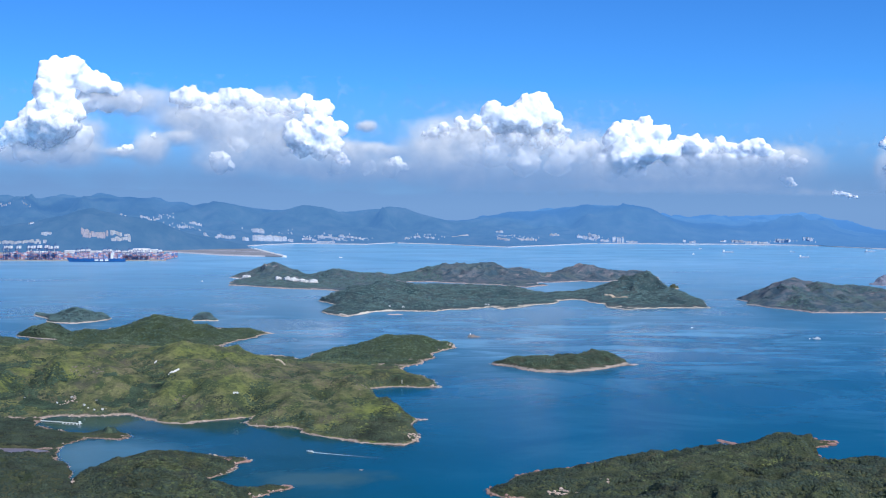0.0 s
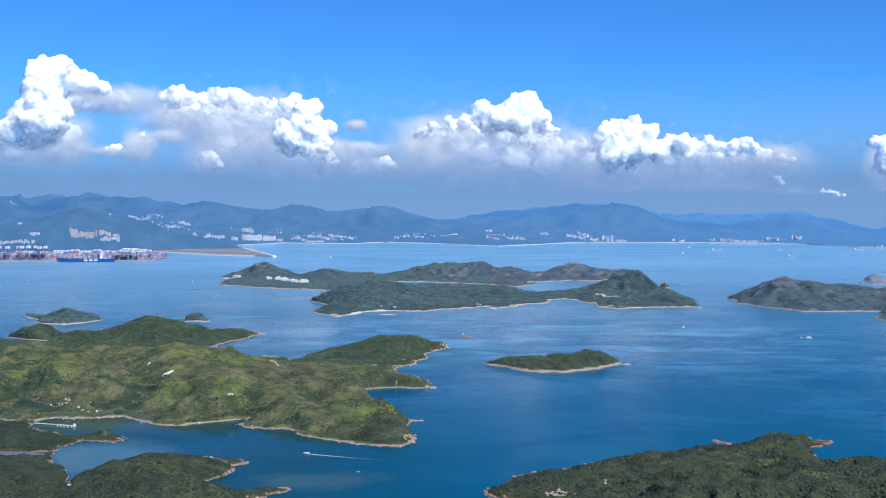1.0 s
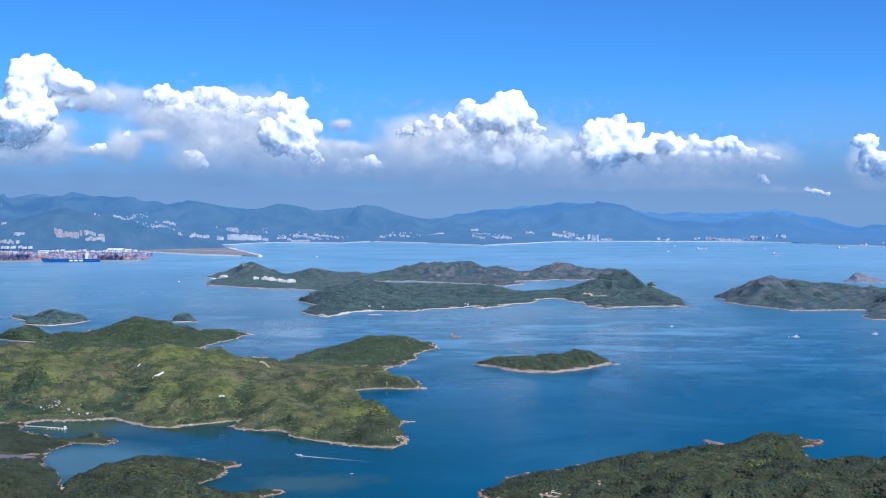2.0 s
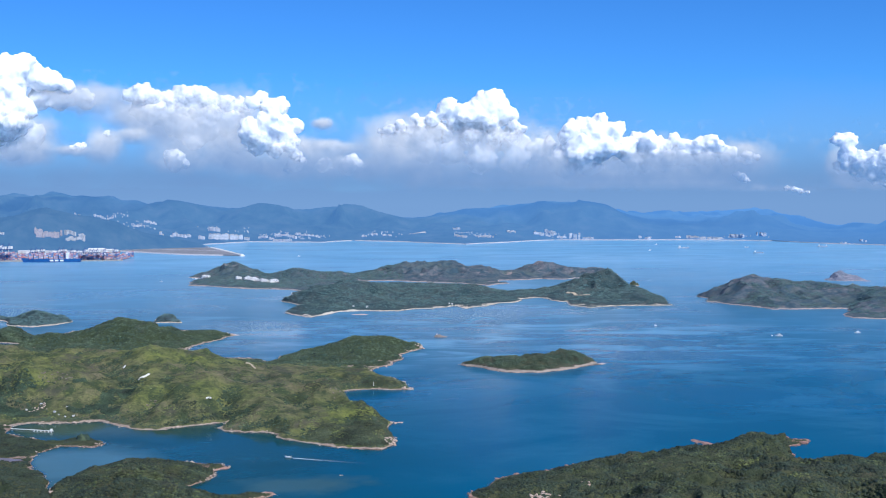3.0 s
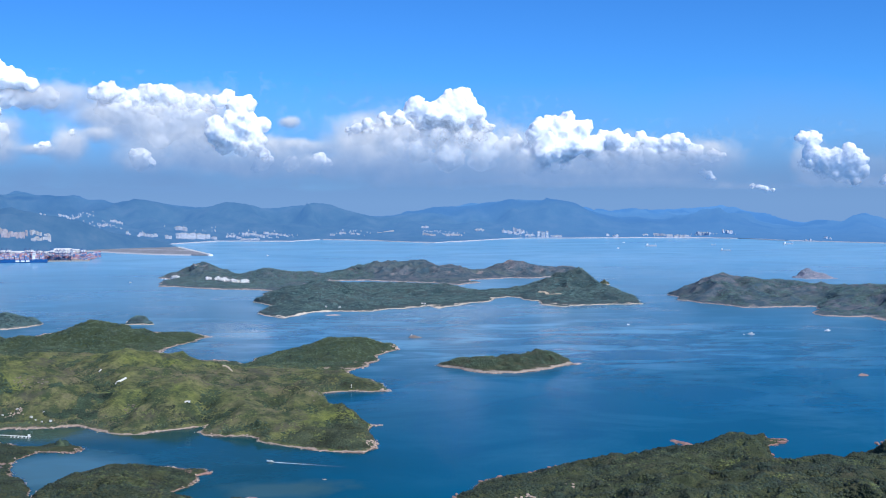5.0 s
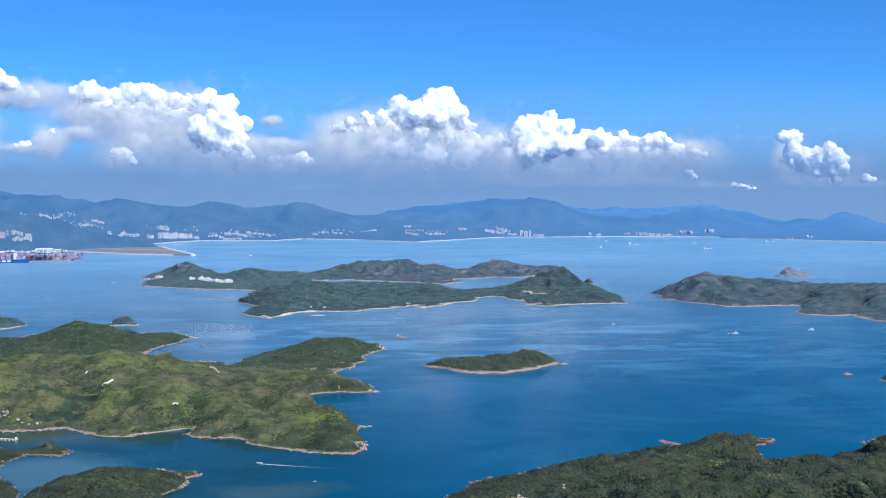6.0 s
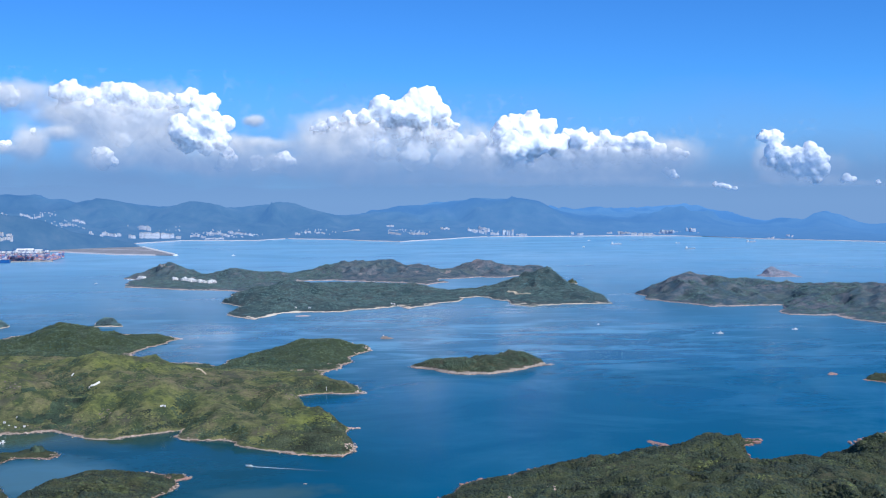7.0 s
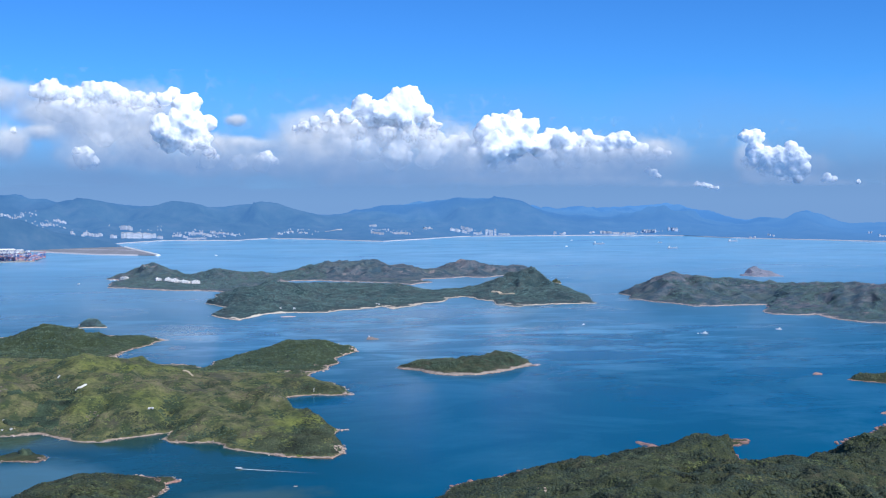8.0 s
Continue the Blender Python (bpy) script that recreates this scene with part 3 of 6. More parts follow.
wood("islet_wood", islet, 5200, 0.62, M_LEAF_DEEP, "dark green trees covering the islet", 26, thick=0.62, low=2.2, patch=16.0)

coast = [(-147.4, 1444), (-129.5, 1400), (-109.3, 1373), (-96.7, 1409), (-82, 1447), (-58.1, 1456), (-9.4, 1451), (4.6, 1475), (33, 1485), (62.8, 1520), (75.3, 1479), (106.6, 1522), (120.2, 1557), (152.7, 1586), (161.8, 1625), (185.9, 1646), (198.2, 1617), (207.3, 1580), (216.4, 1581), (214.1, 1511), (232.1, 1487), (263.7, 1505), (301.7, 1515), (346.5, 1515)]
coast += [(353, 1588), (347.9, 1728), (335.8, 1868), (297.3, 1878), (262.9, 1826), (244.8, 1789), (181, 1751), (147.4, 1749), (133.2, 1806), (118.7, 1893), (88.2, 1917), (33.6, 1941), (-22.1, 1951), (-76.8, 1920), (-111.8, 1891), (-150.4, 1812), (-165.3, 1741), (-168.1, 1616), (-148.2, 1561)]
spines = [[(-159.3, 1597, 5), (-124.3, 1590, 15.6), (-74.4, 1661, 19), (-50.9, 1673, 12), (-11, 1675, 10.4), (37.6, 1699, 9.2), (95.2, 1713, 11), (125.7, 1683, 5.4), (165.1, 1675, 3.7), (223, 1688, 3.2)],
          [(-74.4, 1661, 20.4), (-76.6, 1547, 9.2)],
          [(268, 1722, 20), (273, 1726, 25), (282, 1733, 30), (291, 1735, 32.5), (300, 1736, 32.5), (311, 1720, 25.5), (321, 1675, 12), (336, 1606, 7.5), (342, 1550, 4.0), (345, 1524, 0.6)],
          [(226.4, 1545, 0.4), (262.1, 1583, 4.2), (303.8, 1604, 11.9)],
          [(-128.2, 1461, 5.1), (-117.4, 1502, 8.9)]]
south_isle = Land(coast, spines, 2.6, 8, reach=75.0, size=60.0, bank=1.5, lump=0.6, gully=0.13)
south_isle.mesh("ground_south_isle", M_HAZEWOOD, "long wooded island with pale sandy shore and a steep peak")
wood("isle_wood", south_isle, 34000, 1.05, M_LEAF_HAZED, "dark green forest over the long island", 27, thick=0.72, low=2.0, far=True)

coast = [(-344.2, 1902), (-299.5, 1879), (-248.2, 1831), (-203.4, 1821), (-156.9, 1788), (-126.2, 1839), (-91.1, 1933), (-79.6, 1990), (-41.9, 2008), (-13.2, 2010), (15.4, 1982), (62, 1957), (106.6, 1919), (131.4, 1880), (172.3, 1936), (159.4, 2007), (209.2, 2025), (242, 2058), (267.8, 2029), (301.6, 2062), (340, 2085), (388, 2105), (396, 2165), (360, 2215)]
coast += [(315.5, 2230), (227.8, 2206), (162.9, 2183), (72.3, 2286), (-25.9, 2279), (-87.3, 2182), (-190.9, 2174), (-252.6, 2170), (-332.7, 2293), (-378.4, 2178), (-380.6, 2109), (-341.4, 2079), (-355.3, 2001)]
spines = [[(-380.5, 2143, 0.4), (-349.4, 2128, 8), (-319.3, 2130, 21.2), (-305.2, 2131, 26.3), (-281.8, 2116, 18), (-254.8, 2102, 6.5), (-238, 2087, 5), (-193.5, 2090, 15.8), (-143.8, 2094, 9.8), (-113.9, 2096, 10.8), (-84, 2098, 4), (-44.3, 2117, 10), (-4, 2137, 24.3), (36.9, 2140, 26.4), (77.9, 2143, 25.4), (112.1, 2112, 18), (129.3, 2113, 19), (151.5, 2099, 14.9), (176.7, 2100, 9.9), (218.8, 2120, 9.5), (246.2, 2138, 23.3), (271.9, 2140, 21.3), (303, 2142, 14.5), (333.2, 2150, 9.9), (347.8, 2150, 11.8), (366.6, 2150, 11.7), (378, 2150, 4.0)],
          [(-344.5, 1930, 0.4), (-312.5, 1960, 3.5), (-256.8, 1895, 3.3), (-200.1, 1872, 2.4)]]
north_isle = Land(coast, spines, 2.8, 9, reach=75.0, size=60.0, bank=1.5, lump=0.6, gully=0.13)
north_isle.mesh("ground_north_isle", M_HAZEBARE, "hilly island with a fishing village on its slope")
wood("isle_wood", north_isle, 18000, 1.2, M_LEAF_HAZED, "dark green forest over the hilly island", 28, thick=0.75, low=2.0, far=True, box=(-400, 1780, 0, 2300), glades=((-272, 2006, 14, 24), (-244, 1972, 16, 26), (-216, 1936, 15, 24), (-356, 2076, 24, 26)))

coast = [(413.2, 1664), (403.2, 1571), (419.7, 1533), (443.7, 1487), (455.1, 1453), (492.7, 1454), (530.6, 1456), (554.7, 1460), (516.6, 1382), (514, 1341), (563.1, 1326), (561.2, 1306), (567.2, 1261), (577.4, 1241), (594.9, 1227), (656, 1183), (788, 1412), (764, 1572), (669, 1660), (566.4, 1732), (479.8, 1737)]
spines = [[(424.9, 1683, 0.4), (443, 1669, 6), (465.2, 1645, 18.5), (481.9, 1632, 24.8), (501.5, 1629, 19.8), (519.4, 1626, 22.6), (540.5, 1622, 18.2), (575.6, 1616, 18.2), (618.9, 1579, 15.9), (627.1, 1541, 14.7), (642.1, 1503, 20.3), (656.5, 1466, 22.8), (677.3, 1431, 22.2), (685.7, 1406, 28.9), (734, 1382, 30.6)],
          [(481.9, 1632, 24.8), (467.4, 1524, 11.5)],
          [(575.6, 1616, 18.2), (558.3, 1517, 9.8)],
          [(526.6, 1381, 0.4), (573.5, 1433, 9.2), (642.1, 1503, 20.3)]]
east_isle = Land(coast, spines, 2.6, 10, reach=90.0, size=70.0, bank=1.4, lump=0.8, gully=0.14)
east_isle.mesh("ground_east_isle", M_HAZEBARE, "steep brown and green rocky island")
wood("isle_wood", east_isle, 15000, 1.05, M_LEAF_HAZED, "scattered dark green scrub over the rocky island", 29, thick=0.46, low=2.0, far=True)

coast = [(721, 2002), (734, 1970), (786, 1960), (786, 2036), (747, 2043)]
spines = [[(731.1, 2015, 2), (752.3, 2011, 14), (766.8, 2001, 6.5), (785.1, 1982, 0.5)]]
far_isle = Land(coast, spines, 2.0, 11, size=30.0, bank=1.5)
far_isle.mesh("ground_far_isle", M_HAZEISLE, "small bare reddish rock island")

coast = [(-482.1, 1398), (-446.3, 1336), (-425.4, 1292), (-400.3, 1281), (-384.5, 1300), (-375.2, 1326), (-396.2, 1373), (-437.4, 1400), (-453.4, 1377)]
spines = [[(-474.4, 1391, 1.7), (-460.8, 1370, 1), (-439, 1343, 4.2), (-416.7, 1338, 11.2), (-395.9, 1339, 8), (-381.4, 1333, 1.6)]]
west_isle = Land(coast, spines, 1.8, 12, size=30.0, bank=1.2)
west_isle.mesh("ground_west_isle", M_HAZEWOOD, "small low island with a rocky tail")
wood("isle_wood", west_isle, 3500, 1.1, M_LEAF_HAZED, "dark green scrub over the small island", 30, thick=0.7, far=True)

coast = [(-283.8, 1317), (-249.5, 1319), (-263.4, 1365), (-287.3, 1364)]
spines = [[(-283.6, 1337, 2.8), (-276, 1337, 6.7), (-265.8, 1338, 6.7), (-256.9, 1335, 2.5)]]
hind_isle = Land(coast, spines, 1.5, 13, size=20.0)
hind_isle.mesh("ground_hind_isle", M_HAZEWOOD, "tiny wooded island behind the headland")
wood("isle_wood", hind_isle, 900, 1.1, M_LEAF_HAZED, "dark green scrub over the tiny island", 31, thick=0.8, far=True)

coast = [(375.1, 856), (386.8, 843), (399.5, 833), (433.7, 815), (462.8, 866), (422.7, 878), (393.9, 876)]
spines = [[(381, 864, 0.4), (389.4, 862, 3.1), (401.6, 855, 2.7), (439.4, 841, 7.4)]]
edge_isle = Land(coast, spines, 1.2, 14, size=20.0)
edge_isle.mesh("ground_edge_isle", M_WOOD, "small wooded island with a pale shoreline")
wood("isle_wood", edge_isle, 3000, 0.8, M_LEAF, "dark green trees over the small island", 32, thick=0.8)

coast = [(-417.3, 1158), (-403, 1148), (-381.9, 1135), (-361.7, 1126), (-356.5, 1140), (-359.8, 1165), (-379.5, 1196), (-413.3, 1194)]
spines = [[(-412.6, 1168, 2.6), (-402.6, 1163, 7.6), (-392.1, 1159, 10.9), (-379.6, 1154, 9.2), (-363.9, 1150, 3.6)]]
knoll = Land(coast, spines, 1.6, 15, size=24.0, bank=0.8)
knoll.mesh("ground_knoll", M_KNOLL, "wooded knoll above a pale beach behind the headland")
wood("knoll_wood", knoll, 3000, 0.9, M_LEAF_DEEP, "dark green woodland over the knoll", 36, thick=0.9)

coast = [(-2600, 3080), (-1457, 3090), (-1000, 3120), (-800, 3180), (-745, 3300), (-640, 3400), (-556, 3440), (-580, 3560), (-613, 3736), (-500.6, 3973), (-250.7, 3920), (-163.6, 4080), (29.9, 3930), (137.1, 3781), (205.5, 3713), (264.5, 3797), (410.3, 3981), (542.2, 4118), (813, 4094), (1100, 4074), (1265, 3982)]
coast += [(1353, 3733), (1501, 3541), (1669, 3335), (1924, 3083), (2417, 2680)]
coast += [(2750, 4050), (2150, 4640), (1000, 4830), (0, 4900), (-1000, 4830), (-2000, 4500), (-2700, 4100)]
spines = [[(-2380.5, 3151, 66.2), (-1229.1, 3286, 62.7), (-1123.5, 3299, 72.4), (-1045, 3350, 103.9), (-998.6, 3356, 113.7), (-936.8, 3363, 99.5), (-843.5, 3374, 77.3), (-790.7, 3424, 62.1), (-715.6, 3456, 43.7), (-635, 3466, 24), (-542.4, 3454, 1.6)]]
spines += [[(-2724, 4450, 127.5), (-1663, 4450, 155.6), (-1536, 4450, 154), (-1430, 4450, 167.2), (-1345, 4450, 157), (-1175, 4450, 157.7), (-1091, 4450, 143.3), (-1027, 4450, 133), (-932, 4450, 129.2), (-847, 4450, 142.2), (-751, 4450, 125.7), (-698, 4450, 111.1), (-603, 4450, 111.5), (-508, 4450, 122.6), (-433, 4450, 108.1), (-338, 4450, 102.1), (-285, 4450, 113), (-200, 4450, 115.5), (-126, 4450, 109.4), (-62, 4450, 92.7), (2, 4450, 67.6), (140, 4450, 30), (246, 4450, -3.5)],
           [(-96, 4550, 41.9), (2, 4550, 68.3), (143, 4550, 86.3), (251, 4550, 108.5), (359, 4550, 104.6), (468, 4550, 120.3), (595, 4529, 129.5), (658, 4518, 134.1), (721, 4508, 125.8), (805, 4494, 104.8), (867, 4484, 79.5), (971, 4466, 41.9), (1094, 4445, 4.7)],
           [(712, 4725, 53.4), (860, 4701, 99.2), (959.1, 4680.0, 83.5), (1070.1, 4659.6, 97.6), (1143.2, 4646.1, 90.8), (1220.5, 4631.8, 90.4), (1330.6, 4611.4, 108.4), (1392.1, 4600.0, 118.0), (1468.0, 4568.7, 89.3), (1541.0, 4538.3, 78.3), (1609.4, 4509.6, 59.3), (1679.0, 4480.0, 40.0), (1730.9, 4454.3, 50.5), (1818.2, 4410.5, 53.5), (1877.7, 4380.0, 88.4), (1947.9, 4353.2, 57.2), (2003.9, 4331.6, 35.1), (2044.0, 4316.0, 31.4), (2151.7, 4273.6, 35.4), (2285.7, 4220.0, 16.7)],
           [(-569, 4200, 32.5), (-369, 4200, 41.4), (-169, 4200, 34.3), (32, 4200, 23.1)],
           [(235, 4250, 22.8), (438, 4250, 35.8), (596, 4222, 31.1)]]
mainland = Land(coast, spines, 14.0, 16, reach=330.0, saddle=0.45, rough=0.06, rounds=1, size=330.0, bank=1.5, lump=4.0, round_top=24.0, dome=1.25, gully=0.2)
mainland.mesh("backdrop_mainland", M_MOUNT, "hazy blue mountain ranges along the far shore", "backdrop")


# ---- things: materials ----
M_WHITEWALL = plain("white_render", (0.8, 0.8, 0.78), 0.8, wear=0.12, scale=0.4)
# cream and pink of the far blocks, greyed towards blue for haze
M_CREAM = plain("hazed_cream_render", (0.58, 0.6, 0.64), 0.8, wear=0.12, scale=0.4)
M_PINK = plain("hazed_pink_tile", (0.52, 0.47, 0.52), 0.7, wear=0.12, scale=0.4)
M_ROOF = plain("grey_roofing", (0.5, 0.5, 0.5), 0.85, wear=0.2, scale=0.6)
M_PANE = plain("dark_window", (0.05, 0.07, 0.09), 0.15, wear=0.1)
# far windows lightened to blue-grey, haze put into the colour
M_HAZEPANE = plain("hazed_window", (0.2, 0.27, 0.36), 0.4, wear=0.1)
M_STEELBLUE = plain("blue_crane_paint", (0.045, 0.11, 0.3), 0.5, wear=0.2, scale=0.5)
M_STEELWHITE = plain("white_steel_paint", (0.88, 0.88, 0.87), 0.45, wear=0.1, scale=0.5)
M_HULLBLUE = plain("blue_hull_paint", (0.025, 0.13, 0.36), 0.4, wear=0.15, scale=0.2)
M_HULLRED = plain("rust_red_hull", (0.2, 0.06, 0.04), 0.5, wear=0.2, scale=0.2)
# hull of the distant ships, paled and blued to stand for haze
M_HULLGREY = plain("hazed_grey_hull", (0.36, 0.45, 0.57), 0.5, wear=0.15, scale=0.2)
M_CONCRETE = plain("weathered_concrete", (0.42, 0.4, 0.37), 0.9, wear=0.22, scale=0.25)
M_PALECONCRETE = plain("pale_concrete", (0.8, 0.79, 0.75), 0.9, wear=0.1, scale=0.8)
M_DECKWOOD = plain("brown_timber", (0.22, 0.14, 0.08), 0.75, wear=0.2, scale=2.0)
M_RUBBER = plain("dark_rubber", (0.02, 0.02, 0.02), 0.8, wear=0.1)
M_FILL = plain("bare_brown_fill", (0.28, 0.29, 0.32), 0.95, wear=0.25, scale=0.03)
M_PALESHORE = plain("pale_grey_shore", (0.47, 0.48, 0.52), 0.95, wear=0.15, scale=0.05)
# far house and block walls with bluish haze in the base colour
M_HAZEHOUSE = plain("hazed_house_render", (0.46, 0.53, 0.63), 0.85, wear=0.15, scale=0.4)
M_HAZEWALL = plain("hazed_pale_render", (0.62, 0.67, 0.75), 0.8, wear=0.12, scale=0.4)
M_BEACH = plain("cream_beach_sand", (0.6, 0.54, 0.44), 0.95, wear=0.1, scale=0.3)
M_SANDY = plain("pale_sand", (0.5, 0.42, 0.31), 0.95, wear=0.15, scale=0.3)
M_MUD = plain("grey_mauve_mud", (0.2, 0.17, 0.18), 0.35, wear=0.15, scale=0.08)


def stone_material(name, c):
    m = Mat(name, 0.9, 0.0, 0.2)
    n = m.noise(0.8, 6, 0.72)
    streak = m.noise(2.5, 4, 0.7, stretch=(1, 1, 0.25))
    col = m.ramp(n, [(0.28, tuple(v * 0.4 for v in c)), (0.5, c), (0.75, tuple(min(v * 1.4, 0.75) for v in c))])
    m.colour(m.mix(m.range(streak, 0.5, 0.75, 0, 0.5), col, tuple(v * 0.3 for v in c)))
    return m.bump(m.noise(2.2, 6, 0.75), 0.9, 0.4).m


M_STONE = stone_material("pale_pink_granite", (0.5, 0.39, 0.32))
M_REDSTONE = stone_material("red_brown_rock", (0.36, 0.22, 0.18))
M_GREYSTONE = stone_material("grey_weathered_rock", (0.22, 0.185, 0.16))

m = Mat("container_paint", 0.6)
g = m.node("ShaderNodeNewGeometry")
r = m.node("ShaderNodeValToRGB")
r.color_ramp.interpolation = "CONSTANT"
# paint colours, shifted towards pale blue for the haze over the port
tones = [(0.0, (0.5, 0.22, 0.24)), (0.2, (0.58, 0.36, 0.34)), (0.36, (0.55, 0.58, 0.66)), (0.46, (0.1, 0.2, 0.46)), (0.64, (0.5, 0.36, 0.42)), (0.8, (0.62, 0.64, 0.72)), (0.88, (0.14, 0.27, 0.48))]
while len(r.color_ramp.elements) < len(tones):
    r.color_ramp.elements.new(0.5)
for el, (p, c) in zip(r.color_ramp.elements, tones):
    el.position, el.color = p, (*c, 1)
m.link(g.outputs["Random Per Island"], r.inputs[0])
m.colour(m.mix(m.range(m.noise(1.2), 0.4, 0.7, 0, 0.3), r.outputs[0], (0.12, 0.08, 0.06)))
M_BOX = m.m

m = Mat("wake_foam", 0.7, 0.0, 0.3)
m.colour((0.8, 0.84, 0.86))
fade = m.node("ShaderNodeAttribute")
fade.attribute_name = "thick"
froth = m.math("MULTIPLY", fade.outputs["Fac"], m.range(m.noise(1.3, 5, 0.75), 0.3, 0.62))
clear = m.node("ShaderNodeBsdfTransparent")
blend = m.node("ShaderNodeMixShader")
m.link(froth, blend.inputs[0]).link(clear.outputs[0], blend.inputs[1]).link(m.b.outputs[0], blend.inputs[2])
m.link(blend.outputs[0], m.t.nodes["Material Output"].inputs["Surface"])
M_FOAM = m.m

m = Mat("shallow_water", 0.2, 0.0, 0.5)
m.colour(m.ramp(m.noise(0.05, 4), [(0.35, (0.016, 0.09, 0.115)), (0.65, (0.045, 0.135, 0.135))]))
fade = m.node("ShaderNodeAttribute")
fade.attribute_name = "thick"
clear = m.node("ShaderNodeBsdfTransparent")
blend = m.node("ShaderNodeMixShader")
m.link(m.math("MULTIPLY", fade.outputs["Fac"], m.range(m.noise(0.04, 4), 0.3, 0.6, 0.25, 0.85)), blend.inputs[0])
m.link(clear.outputs[0], blend.inputs[1]).link(m.b.outputs[0], blend.inputs[2])
m.link(blend.outputs[0], m.t.nodes["Material Output"].inputs["Surface"])
M_SHALLOW = m.m


def block(bm, x0, x1, y0, y1, z0, z1, taper=0.0):
    """A box, drawn in at the top by taper."""
    t = taper
    v = [bm.verts.new(p) for p in ((x0, y0, z0), (x1, y0, z0), (x1, y1, z0), (x0, y1, z0), (x0 + t, y0 + t, z1), (x1 - t, y0 + t, z1), (x1 - t, y1 - t, z1), (x0 + t, y1 - t, z1))]
    for f in ((3, 2, 1, 0), (4, 5, 6, 7), (0, 1, 5, 4), (1, 2, 6, 5), (2, 3, 7, 6), (3, 0, 4, 7)):
        bm.faces.new([v[i] for i in f])
    return bm


def bar(bm, a, b, w):
    """A square bar from a to b."""
    a, b = Vector(a), Vector(b)
    d = (b - a).normalized()
    s = d.cross(Vector((0, 0, 1)) if abs(d.z) < 0.9 else Vector((1, 0, 0))).normalized() * w / 2
    u = d.cross(s).normalized() * w / 2
    v = [bm.verts.new(p + q) for p in (a, b) for q in (s + u, s - u, -s - u, -s + u)]
    for f in ((0, 1, 2, 3), (7, 6, 5, 4), (0, 4, 5, 1), (1, 5, 6, 2), (2, 6, 7, 3), (3, 7, 4, 0)):
        bm.faces.new([v[i] for i in f])
    return bm


def gable(bm, x0, x1, y0, y1, z0, z1, over=0.0):
    """A pitched roof with its ridge along x."""
    x0, x1, y0, y1 = x0 - over, x1 + over, y0 - over, y1 + over
    ym = (y0 + y1) / 2
    v = [bm.verts.new(p) for p in ((x0, y0, z0), (x1, y0, z0), (x1, y1, z0), (x0, y1, z0), (x0, ym, z1), (x1, ym, z1))]
    for f in ((3, 2, 1, 0), (0, 1, 5, 4), (2, 3, 4, 5), (1, 2, 5), (3, 0, 4)):
        bm.faces.new([v[i] for i in f])
    return bm


def scatter(first, poses):
    """The built thing at the first pose, copies at the rest."""
    for m in poses[1:]:
        copy_thing(first, m)
    first.matrix_basis = poses[0]


def sized(x, y, z, rz, sx, sy, sz):
    return pose(x, y, z, 0, 0, rz) @ Matrix.Diagonal((sx, sy, sz, 1))


# ---- buildings ----
def apartment_block(wall, label, group):
    """A flat-roofed block of unit size, with recessed window rows, a parapet and a lift house."""
    t = tagged(new("apartment_block"), label, "building", group)
    part("wall", block(bmesh.new(), -0.5, 0.5, -0.5, 0.5, 0.0, 1.0, 0.01), wall, t)
    for i in range(4):
        part("ribbon_window", block(bmesh.new(), -0.42, 0.42, -0.503, 0.503, i / 4 + 0.1, i / 4 + 0.17), M_HAZEPANE, t)
    part("roof", block(block(bmesh.new(), -0.51, 0.51, -0.51, 0.51, 1.0, 1.03), -0.15, 0.2, -0.2, 0.2, 1.03, 1.12, 0.02), M_ROOF, t)
    return t


def town(rng, x0, y0, x1, y1, n, low, high, wide):
    """Poses for a row of blocks along a line on the mainland's slope."""
    out = []
    for i in range(n):
        u = (i + rng.uniform(0, 1)) / n
        x, y = x0 + (x1 - x0) * u, y0 + (y1 - y0) * u + rng.uniform(-5, 5)
        z = float(mainland.at(np.array([x]), np.array([y]))[0])
        out.append(sized(x, y, z - 2, rng.uniform(-25, 25), wide * rng.uniform(0.6, 1.5), wide * rng.uniform(0.6, 1.0), rng.uniform(low, high) + 2))
    return out


rng = np.random.default_rng(70)
white_blocks = []
# far ridge houses
white_blocks += town(rng, -1582, 4232, -1542, 4232, 5, 4.0, 6.1, 6.1)
# terraces on the hill
white_blocks += town(rng, -913, 3363, -1053, 4135, 13, 3.6, 5.4, 4.6)
white_blocks += town(rng, -1057, 4134, -986, 4135, 11, 3.9, 5.9, 5.1)
white_blocks += town(rng, -912, 4122, -886, 4144, 6, 3.9, 5.9, 5.1)
white_blocks += town(rng, -896, 4193, -856, 4191, 10, 4.0, 6.0, 5.2)
white_blocks += town(rng, -1141, 3276, -1134, 3275, 3, 3.1, 4.7, 6.2)
white_blocks += town(rng, -1078, 3188, -1055, 3194, 5, 3.0, 4.6, 7.6)
# the waterfront town
white_blocks += town(rng, -700, 3475, -745, 3945, 8, 7.1, 12.4, 7.1)
white_blocks += town(rng, -748, 3941, -693, 3948, 10, 5.6, 9.4, 7.5)
white_blocks += town(rng, -658, 3898, -640, 3896, 4, 7.4, 11.2, 7.4)
white_blocks += town(rng, -658, 4095, -617, 4089, 7, 7.8, 11.7, 9.8)
white_blocks += town(rng, -625, 3924, -578, 3958, 9, 13.2, 18.8, 9.4)
white_blocks += town(rng, -580, 3969, -530, 3994, 9, 11.4, 17.1, 9.5)
white_blocks += town(rng, -532, 3993, -504, 3997, 4, 5.7, 7.6, 7.6)
